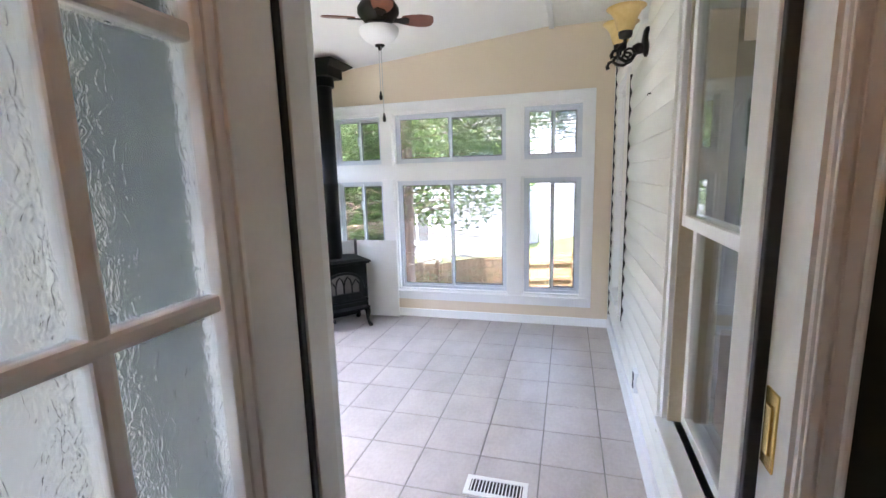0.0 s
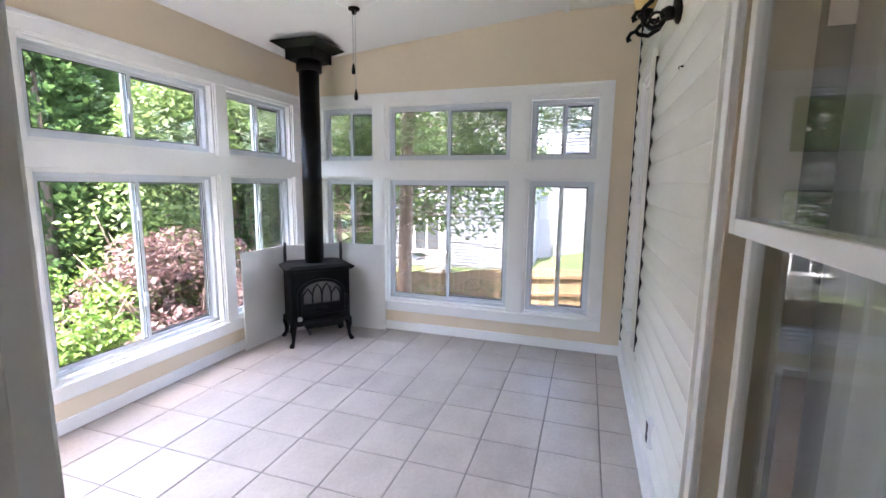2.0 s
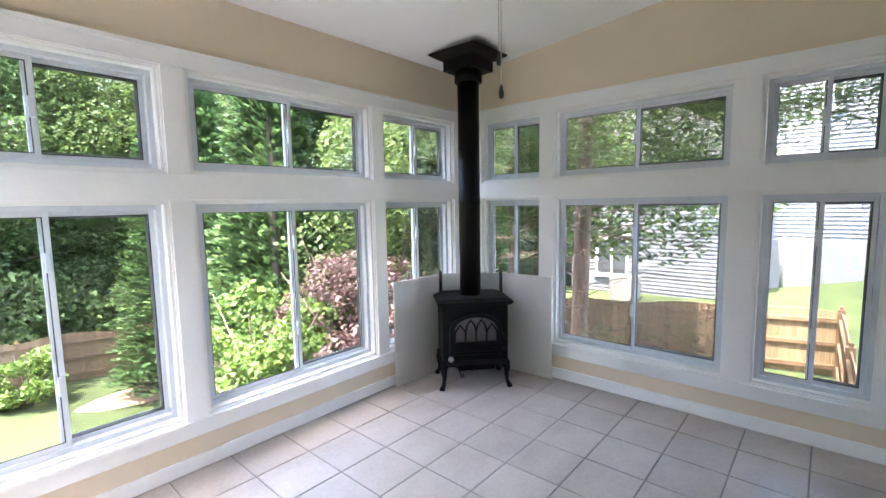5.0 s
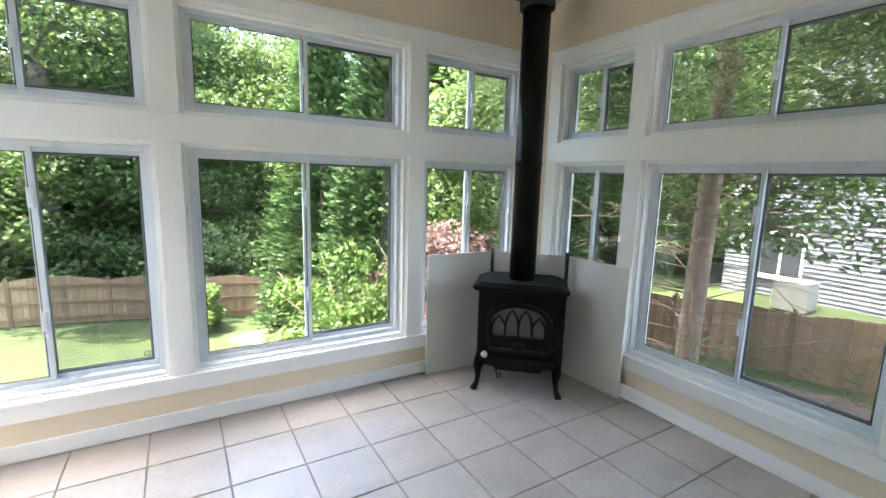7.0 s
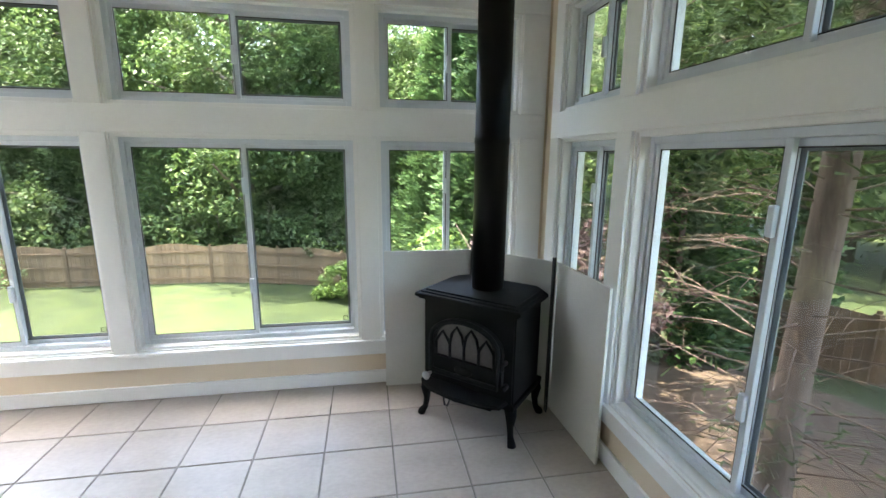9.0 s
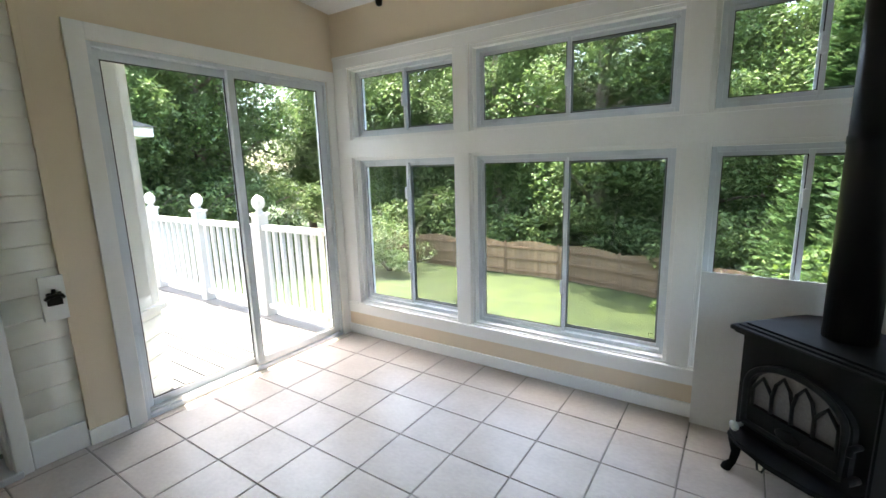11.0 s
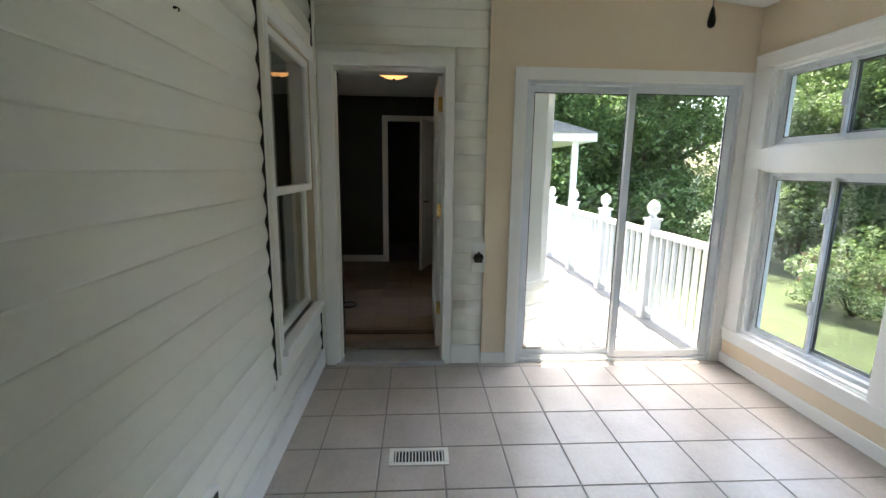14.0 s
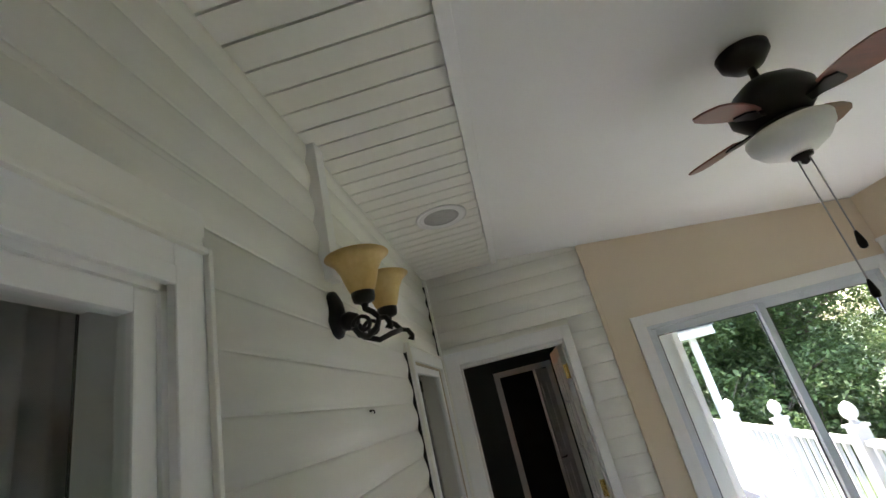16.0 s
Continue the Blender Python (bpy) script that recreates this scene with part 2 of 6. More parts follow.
# ---- mesh helpers ----


def box(bm, x0, x1, y0, y1, z0, z1, bevel=0.0):
    vs = [bm.verts.new((x, y, z)) for x in (x0, x1) for y in (y0, y1) for z in (z0, z1)]
    fs = [bm.faces.new([vs[i] for i in q]) for q in ((0, 1, 3, 2), (4, 6, 7, 5), (0, 4, 5, 1), (2, 3, 7, 6), (0, 2, 6, 4), (1, 5, 7, 3))]
    if bevel:
        es = list({e for f in fs for e in f.edges})
        bmesh.ops.bevel(bm, geom=es, offset=bevel, segments=2, profile=0.6, affect="EDGES", clamp_overlap=True)
    return vs


def tube(bm, points, radii, sides=10, caps=True):
    """A round bar along a line of points."""
    points = [Vector(p) for p in points]
    if not isinstance(radii, (list, tuple)):
        radii = [radii] * len(points)
    rings, side = [], None
    for i, p in enumerate(points):
        d = (points[min(i + 1, len(points) - 1)] - points[max(i - 1, 0)]).normalized()
        if side is None:
            side = d.orthogonal().normalized()
        side = (side - d * side.dot(d)).normalized()
        up = d.cross(side)
        rings.append([bm.verts.new(p + radii[i] * (math.cos(a) * side + math.sin(a) * up)) for a in [2 * math.pi * k / sides for k in range(sides)]])
    for a, b in zip(rings, rings[1:]):
        for k in range(sides):
            bm.faces.new((a[k], a[(k + 1) % sides], b[(k + 1) % sides], b[k])).smooth = True
    if caps:
        bm.faces.new(list(reversed(rings[0])))
        bm.faces.new(rings[-1])


def lathe(bm, profile, sides=28, centre=(0, 0, 0), axis="z", close=True):
    """A turned shape: profile is a list of (radius, height)."""
    c = Vector(centre)
    rings = []
    for r, h in profile:
        ring = []
        for k in range(sides):
            a = 2 * math.pi * k / sides
            v = Vector((r * math.cos(a), r * math.sin(a), h))
            if axis == "x":
                v = Vector((h, v.x, v.y))
            elif axis == "y":
                v = Vector((v.x, h, v.y))
            ring.append(bm.verts.new(c + v))
        rings.append(ring)
    for a, b in zip(rings, rings[1:]):
        for k in range(sides):
            bm.faces.new((a[k], a[(k + 1) % sides], b[(k + 1) % sides], b[k])).smooth = True
    if close:
        bm.faces.new(list(reversed(rings[0])))
        bm.faces.new(rings[-1])


def prism(bm, outline, h0, h1, axis="z"):
    """A plate cut to an outline of (a, b) and given thickness along an axis."""
    def at(a, b, h):
        return {"z": (a, b, h), "y": (a, h, b), "x": (h, a, b)}[axis]
    lo = [bm.verts.new(at(a, b, h0)) for a, b in outline]
    hi = [bm.verts.new(at(a, b, h1)) for a, b in outline]
    n = len(outline)
    for k in range(n):
        bm.faces.new((lo[k], lo[(k + 1) % n], hi[(k + 1) % n], hi[k]))
    bm.faces.new(list(reversed(lo)))
    bm.faces.new(hi)


def part(name, bm, material, parent=None, label=""):
    bmesh.ops.recalc_face_normals(bm, faces=bm.faces)
    me = bpy.data.meshes.new(name)
    bm.to_mesh(me)
    bm.free()
    me.materials.append(material)
    ob = new(name, me)
    if parent:
        ob.parent = parent
    if label:
        ob["label"] = label
    return ob


def thing(name, m, label, category, group="", kind=""):
    ob = new(name)
    ob.empty_display_size = 0.1
    ob.matrix_world = m
    return tagged(ob, label, category, group, kind)


def one(fn, *args, **kw):
    bm = bmesh.new()
    fn(bm, *args, **kw)
    return bm


def panel_with_holes(bm, u0, u1, z0, z1, holes, d0, d1, axis):
    """A wall from u0 to u1, z0 to z1 with rectangular holes (ua, ub, za, zb); d0, d1 are its two faces. axis: the one that it runs along."""
    us = sorted({u0, u1, *[v for h in holes for v in h[:2]]})
    zs = sorted({z0, z1, *[v for h in holes for v in h[2:]]})
    for a, b in zip(us, us[1:]):
        for c, d in zip(zs, zs[1:]):
            mu, mz = (a + b) / 2, (c + d) / 2
            if any(h[0] < mu < h[1] and h[2] < mz < h[3] for h in holes):
                continue
            if axis == "x":
                box(bm, a, b, d0, d1, c, d)
            else:
                box(bm, d0, d1, a, b, c, d)
    bmesh.ops.remove_doubles(bm, verts=bm.verts, dist=1e-5)


# ---- plan ----
XL, XR, YN, YF = -2.492, 0.537, 0.978, 4.519   # inner faces of the room
LOW, HIGH = (0.285, 1.465), (1.60, 2.13)      # the two rows of windows
LEFT_COLS = [(1.14, 2.094), (2.204, 3.43), (3.538, 4.352)]
FAR_COLS = [(-2.29, -1.715), (-1.602, -0.415), (-0.287, 0.285)]
SLIDER = (-2.41, -0.888, 0.0, 2.04)
ENTRY = (-0.335, 0.418, 0.0, 2.105)
WIN_A = (1.10, 1.945, 0.53, 2.095)
WIN_B = (3.585, 4.03, 0.53, 2.09)


def ceil_z(x):
    return 2.785 + 0.1 * (min(x, -0.03) + 0.03)


# ---- room shell ----
OUT = 0.14
w = part("wall_left", one(panel_with_holes, YN - 0.2, YF + OUT, -0.3, 2.56, [(*c, *r) for c in LEFT_COLS for r in (LOW, HIGH)], XL - OUT, XL, "y"), M_BEIGE)
tagged(w, "peach-beige painted plaster wall pierced by six white windows", "wall", kind="structure")


def gable(bm):
    holes = [(*c, *r) for c in FAR_COLS for r in (LOW, HIGH)]
    panel_with_holes(bm, XL, XR + 0.1, -0.3, 2.5, holes, YF, YF + OUT, "x")
    prism(bm, [(XL, 2.5), (XR + 0.1, 2.5), (XR + 0.1, 2.85), (-0.03, 2.81), (XL, ceil_z(XL) + 0.02)], YF, YF + OUT, "y")


tagged(part("wall_far", one(gable), M_BEIGE), "peach-beige painted plaster gable wall with six white windows", "wall", kind="structure")


def near_wall(bm):
    panel_with_holes(bm, XL, -0.64, -0.3, 2.5, [SLIDER], YN - 0.13, YN, "x")
    prism(bm, [(XL, 2.5), (-0.64, 2.5), (-0.64, ceil_z(-0.64) + 0.02), (XL, ceil_z(XL) + 0.02)], YN - 0.13, YN, "y")


tagged(part("wall_near", one(near_wall), M_BEIGE), "peach-beige painted plaster wall around the sliding glass door", "wall", kind="structure")


def ceiling(bm):
    t = 0.08
    prism(bm, [(XL - 0.05, ceil_z(XL - 0.05)), (-0.03, ceil_z(-0.03)), (-0.03, ceil_z(-0.03) + t), (XL - 0.05, ceil_z(XL) + t)], YN - 0.14, YF + 0.05, "y")


tagged(part("ceiling", one(ceiling), M_CEIL), "smooth white sloping plasterboard ceiling", "ceiling", kind="structure")


def roof(bm):
    # Near eave, unseen, is drawn deep to cut the sun on the floor.
    prism(bm, [(XL - 0.4, 2.63), (1.2, 3.0), (1.2, 3.12), (XL - 0.4, 2.75)], 0.20, YF + 0.4, "y")


tagged(part("roof", one(roof), M_ROOF), "low grey shingle roof over the sunroom with unseen eaves deepened against the sun", "roof", kind="structure")

# vinyl soffit strip along the house wall
def soffit(bm):
    y, k = YN - 0.03, 0
    while y < YF:
        y1 = min(y + 0.098, YF)
        box(bm, 0.0, XR + 0.02, y, y1 - 0.008, 2.772, 2.80)
        y = y1
soffit_ob = tagged(part("soffit_ceiling", one(soffit), M_SIDING), "white grooved vinyl soffit ceiling along the house wall", "ceiling", kind="structure")
# Dark sheet stands in for the shade deep in the grooves.
tagged(part("soffit_groove_shade", one(box, 0.0, XR + 0.02, YN - 0.03, YF, 2.815, 2.825), M_GAPSHADE), "dark sheet above the vented soffit that gives its grooves their shade", "ceiling", kind="structure")
bm = bmesh.new()
box(bm, -0.045, 0.002, YN - 0.03, YF, 2.758, 2.786, 0.004)
tagged(part("soffit_trim", bm, M_WHITE), "narrow white trim strip edging the soffit", "trim", kind="structure")

# floor bed and tiles
tagged(part("floor", one(box, XL - 0.02, XR + 0.02, YN - 0.16, YF + 0.02, -0.12, -0.004), M_GROUT), "grey grouted floor laid with cream square ceramic tiles", "floor", kind="structure")
floor_ob = bpy.data.objects["floor"]

# house side: wall behind the siding, with windows
# Wall face coloured dark so the gaps at board ends look shaded.
tagged(part("wall_house_right", one(panel_with_holes, YN - 0.3, YF + OUT, -0.3, 2.9, [WIN_A, WIN_B], XR + 0.02, XR + 0.16, "y"), M_GAPSHADE), "house wall behind white vinyl siding", "wall", kind="structure")
tagged(part("wall_house_entry", one(panel_with_holes, -0.64, XR + 0.16, -0.3, 2.9, [ENTRY], 0.785, YN - 0.03, "x"), M_SIDING), "house wall with the entry door, sided outside", "wall", kind="structure")
tagged(part("hall_wall_entry", one(panel_with_holes, -0.84, 1.3, -0.1, 2.44, [(ENTRY[0], ENTRY[1], -0.1, ENTRY[3])], 0.77, 0.784, "x"), M_GREEN), "dark green painted hall wall round the entry door", "wall", kind="structure")

# ---- vinyl siding, board by board ----
COURSE = 0.1165


def siding_profile(bm, length):
    """One lapped board along local x, its face towards local -y, butt edge down."""
    n = COURSE
    face = [(-0.0035, 0.0), (-0.0048, 0.008), (-0.0078, 0.018), (-0.0112, 0.029), (-0.0138, 0.040), (-0.0150, 0.050), (-0.0144, 0.062), (-0.0120, 0.078), (-0.0082, 0.094), (-0.0050, 0.107), (-0.0035, n)]
    prism(bm, face + [(d + 0.0025, z) for d, z in reversed(face[1:])] + [(0.0, 0.0)], 0, length, "x")
    for f in bm.faces:
        f.smooth = len(f.verts) == 4


def siding_board(length, parent, m):
    bm = bmesh.new()
    siding_profile(bm, length)
    ob = part("siding_board", bm, M_SIDING, parent)
    ob.matrix_world = m
    return ob


def side_wall(parent, spans_at, place):
    z = 0.14
    while z < 2.74:
        for a, b in spans_at(z + COURSE / 2):
            if b - a > 0.03:
                siding_board(b - a, parent, place(a, b, z))
        z += COURSE


def right_spans(z):
    cuts = [(w[0] - 0.095, w[1] + 0.095) for w in (WIN_A, WIN_B) if w[2] - 0.12 < z < w[3] + 0.09]
    a, out = YN + 0.046, []
    for c, d in cuts:
        out.append((a, c))
        a = d
    out.append((a, YF - 0.017))
    return out


def entry_spans(z):
    if z < ENTRY[3] + 0.09:
        return [(-0.625, ENTRY[0] - 0.067)]
    return [(-0.625, XR)]


wall_r, wall_e = bpy.data.objects["wall_house_right"], bpy.data.objects["wall_house_entry"]
side_wall(wall_r, right_spans, lambda a, b, z: pose(XR + 0.013, b, z, 0, 0, -90))
side_wall(wall_e, entry_spans, lambda a, b, z: pose(b, YN - 0.022, z, 0, 0, 180))

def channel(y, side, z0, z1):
    """A vinyl channel into which the board ends run, with a dark strip for its inner shade; side: where the boards lie.
    """
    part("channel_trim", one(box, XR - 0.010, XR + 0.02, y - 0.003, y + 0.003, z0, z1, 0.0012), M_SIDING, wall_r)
    # Dark strip paints the shade between the flange and the board ends.
    part("channel_shade_strip", one(box, XR - 0.0055, XR + 0.02, *sorted((y + side * 0.0032, y + side * 0.009)), z0, z1 - 0.05), M_RUBBER, wall_r, "dark strip standing in for the shade inside the channel")


for w in (WIN_A, WIN_B):
    for z0, z1 in ((w[2] - 0.24, w[2] - 0.1), (w[3] + 0.08, w[3] + 0.24)):
        part("utility_trim", one(box, XR + 0.004, XR + 0.02, w[0] - 0.1, w[1] + 0.1, z0, z1), M_SIDING, wall_r)
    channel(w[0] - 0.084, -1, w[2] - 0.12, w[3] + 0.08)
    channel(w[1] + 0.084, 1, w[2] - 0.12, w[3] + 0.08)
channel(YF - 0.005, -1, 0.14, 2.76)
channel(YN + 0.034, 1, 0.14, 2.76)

# ---- baseboards and corner trims ----
def board(name, x0, x1, y0, y1, z0, z1, label, mat=M_WHITE, bevel=0.004):
    return tagged(part(name, one(box, x0, x1, y0, y1, z0, z1, bevel), mat), label, "trim", kind="structure")


board("baseboard_left", XL, XL + 0.016, YN, YF, 0.005, 0.085, "white painted baseboard along the window wall")
board("baseboard_far", XL + 0.016, XR, YF - 0.016, YF, 0.0, 0.085, "white painted baseboard under the gable windows")
board("baseboard_near", -0.80, -0.62, YN, YN + 0.016, 0.0, 0.085, "white painted baseboard beside the sliding door")
board("baseboard_right", XR - 0.012, XR + 0.012, YN + 0.0, YF - 0.016, 0.0, 0.14, "white board along the foot of the siding")
board("baseboard_entry", -0.62, -0.40, YN - 0.03, YN + 0.002, 0.0, 0.14, "white board along the foot of the siding beside the entry")
board("corner_trim", XR - 0.018, XR + 0.013, YN - 0.02, YN + 0.03, 0.14, 2.77, "white vinyl corner post", M_SIDING)
board("siding_edge_trim", -0.655, -0.625, YN - 0.03, YN + 0.004, 0.085, 2.72, "beige painted end of the plaster wall", M_BEIGE)

# ---- window casings ----
def casing_wall(name, cols, u_lo, u_hi, face, along, out_sign, label):
    """Flat white boards round and between the windows, 15 mm proud of the wall, and the lining of each opening."""
    holder = new(name)
    tagged(holder, label, "trim", kind="structure")
    p = 0.015

    def add(nm, u0, u1, z0, z1, d0, d1, bevel=0.003):
        lo, hi = sorted((face - out_sign * d0, face - out_sign * d1))
        bm = bmesh.new()
        if along == "x":
            box(bm, u0, u1, lo, hi, z0, z1, bevel)
        else:
            box(bm, lo, hi, u0, u1, z0, z1, bevel)
        return part(nm, bm, M_WHITE, holder)
    zt, zb = 2.223, 0.191
    add("head_casing", u_lo, u_hi, HIGH[1], zt, 0.0, p)
    add("head_cap", u_lo, u_hi, zt - 0.022, zt, p, p + 0.008, 0.002)
    add("sill_casing", u_lo, u_hi, zb, LOW[0], 0.0, p)
    add("stool", u_lo, u_hi, LOW[0] - 0.02, LOW[0], p, p + 0.014, 0.003)
    add("mid_rail", u_lo, u_hi, LOW[1], HIGH[0], 0.0, p)
    edges = [u_lo] + [v for c in cols for v in c] + [u_hi]
    for a, b in zip(edges[::2], edges[1::2]):
        for z0, z1 in (LOW, HIGH):
            add("mullion_board", a, b, z0, z1, 0.0, p)
    for a, b in cols:
        for z0, z1 in (LOW, HIGH):
            s = 0.022
            add("stop_moulding", a, a + s, z0, z1, -0.055, -0.012)
            add("stop_moulding", b - s, b, z0, z1, -0.055, -0.012)
            add("stop_moulding", a + s, b - s, z1 - s, z1, -0.055, -0.012)
            add("stop_moulding", a + s, b - s, z0, z0 + s, -0.055, -0.012)
            j = 0.006
            add("jamb_lining", a, a + j, z0, z1, -0.13, 0.0, 0)
            add("jamb_lining", b - j, b, z0, z1, -0.13, 0.0, 0)
            add("jamb_lining", a + j, b - j, z1 - j, z1, -0.13, 0.0, 0)
            add("jamb_lining", a + j, b - j, z0, z0 + j, -0.13, 0.0, 0)


casing_wall("window_trim_left", LEFT_COLS, YN + 0.017, YF - 0.017, XL, "y", -1, "white painted flat casing boards framing the window wall")
casing_wall("window_trim_far", FAR_COLS, XL + 0.10, 0.374, YF, "x", 1, "white painted flat casing boards framing the gable windows")


def frame_bars(bm, x0, x1, z0, z1, wd, y0, y1, bevel=0.003):
    box(bm, x0, x0 + wd, y0, y1, z0, z1, bevel)
    box(bm, x1 - wd, x1, y0, y1, z0, z1, bevel)
    box(bm, x0 + wd, x1 - wd, y0, y1, z0, z0 + wd, bevel)
    box(bm, x0 + wd, x1 - wd, y0, y1, z1 - wd, z1, bevel)


win_count = 0


def sliding_window(m, wd, h, tab):
    """A horizontal slider: frame, fixed sash, sliding sash, panes, screen and latch. Local x across, y outwards, z up."""
    global win_count
    win_count += 1
    t = thing("window_%d" % win_count, m, "white vinyl two-sash sliding window with an insect screen", "window", "sunroom windows", "structure")
    part("window_frame", one(frame_bars, 0, wd, 0, h, 0.026, 0.055, 0.125), M_SASHSHADE, t)
    mid = wd / 2
    a = part("sliding_sash", one(frame_bars, 0.026, mid + 0.018, 0.026, h - 0.026, 0.022, 0.066, 0.086), M_SASHSHADE, t)
    bm = one(box, 0.048, mid - 0.004, 0.074, 0.078, 0.048, h - 0.048)
    g = part("pane", bm, M_GLASS, a)
    g.visible_shadow = False
    part("gasket", one(frame_bars, 0.048, mid - 0.004, 0.048, h - 0.048, 0.004, 0.069, 0.073, 0), M_RUBBER, a, "dark glazing gasket")
    b = part("fixed_sash", one(frame_bars, mid - 0.018, wd - 0.026, 0.026, h - 0.026, 0.022, 0.092, 0.112), M_SASHSHADE, t)
    g = part("pane", one(box, mid + 0.004, wd - 0.048, 0.100, 0.104, 0.048, h - 0.048), M_GLASS, b)
    g.visible_shadow = False
    part("gasket", one(frame_bars, mid + 0.004, wd - 0.048, 0.048, h - 0.048, 0.004, 0.095, 0.099, 0), M_RUBBER, b, "dark glazing gasket")
    part("screen_frame", one(frame_bars, mid - 0.01, wd - 0.03, 0.03, h - 0.03, 0.03, 0.114, 0.1175, 0), M_SHADEFRAME, t, "metal screen frame in a grey darkened for the shade at the stile")
    s = part("insect_screen", one(box, mid - 0.01, wd - 0.03, 0.118, 0.1195, 0.03, h - 0.03), M_SCREEN, t, "fine grey insect screen")
    s.visible_shadow = False
    bm = bmesh.new()
    for zz in ((h * 0.78, h * 0.28) if h > 0.8 else (h * 0.5,)):
        box(bm, mid - 0.012, mid + 0.012, 0.05, 0.068, zz - 0.045, zz + 0.045, 0.006)
    part("latch", bm, M_SASHSHADE, t)
    bm = bmesh.new()
    frame_bars(bm, wd - 0.092, wd - 0.065, tab, tab + 0.027, 0.003, 0.1135, 0.1165, 0)
    part("screen_tab", bm, M_IRON, t, "small dark square screen tab")
    return t


for z0, z1 in (LOW, HIGH):
    for a, b in LEFT_COLS:
        sliding_window(pose(XL, a + 0.022, z0 + 0.022, 0, 0, 90), b - a - 0.044, z1 - z0 - 0.044, 0.066)
    for a, b in FAR_COLS:
        sliding_window(pose(a + 0.022, YF, z0 + 0.022), b - a - 0.044, z1 - z0 - 0.044, z1 - z0 - 0.137)

# ---- sliding glass door ----
def patio_door():
    x0, x1, z0, z1 = SLIDER
    t = thing("door_1", pose(0, YN, 0), "white sliding glass patio door with two tall panes, closed", "door", "", "structure")
    bm = bmesh.new()
    for a, b, c, d in ((x0 - 0.085, x0, 0, z1 + 0.08), (x1, x1 + 0.085, 0, z1 + 0.08)):
        box(bm, a, b, 0, 0.016, c, d, 0.003)
    box(bm, x0, x1, 0, 0.016, z1, z1 + 0.08, 0.003)
    part("door_casing", bm, M_WHITE, t)
    bm = bmesh.new()
    frame_bars(bm, x0, x1, 0.0, z1, 0.024, -0.115, 0.0, 0.003)
    part("door_frame", bm, M_SASHSHADE, t)
    bm = bmesh.new()
    for y in (-0.022, -0.05, -0.078):
        box(bm, x0 + 0.03, x1 - 0.03, y - 0.004, y + 0.004, 0.03, 0.042)
    part("bottom_track", bm, M_ALU, t, "grey aluminium bottom track")
    mid = (x0 + x1) / 2
    for nm, a, b, y in (("sliding_panel", x0 + 0.024, mid + 0.03, -0.045), ("fixed_panel", mid - 0.03, x1 - 0.024, -0.085)):
        bm = bmesh.new()
        box(bm, a, a + 0.055, y, y + 0.03, 0.042, z1 - 0.024, 0.004)
        box(bm, b - 0.045, b, y, y + 0.03, 0.042, z1 - 0.024, 0.004)
        box(bm, a + 0.055, b - 0.045, y, y + 0.03, 0.042, 0.085, 0.004)
        box(bm, a + 0.055, b - 0.045, y, y + 0.03, z1 - 0.07, z1 - 0.024, 0.004)
        s = part(nm, bm, M_SASHSHADE, t)
        part("gasket", one(frame_bars, a + 0.055, b - 0.045, 0.085, z1 - 0.07, 0.006, y + 0.018, y + 0.024, 0), M_RUBBER, s, "dark glazing gasket")
        g = part("pane", one(box, a + 0.055, b - 0.045, y + 0.013, y + 0.017, 0.085, z1 - 0.07), M_GLASS, s)
        g.visible_shadow = False
    bm = bmesh.new()
    tube(bm, [(x0 + 0.058, -0.012, 0.92), (x0 + 0.058, 0.012, 0.94), (x0 + 0.058, 0.016, 1.0), (x0 + 0.058, 0.012, 1.06), (x0 + 0.058, -0.012, 1.08)], 0.008, 8)
    box(bm, x0 + 0.042, x0 + 0.074, -0.015, -0.01, 0.89, 1.11, 0.002)
    part("door_handle", bm, M_VINYL, t, "white pull handle")


patio_door()

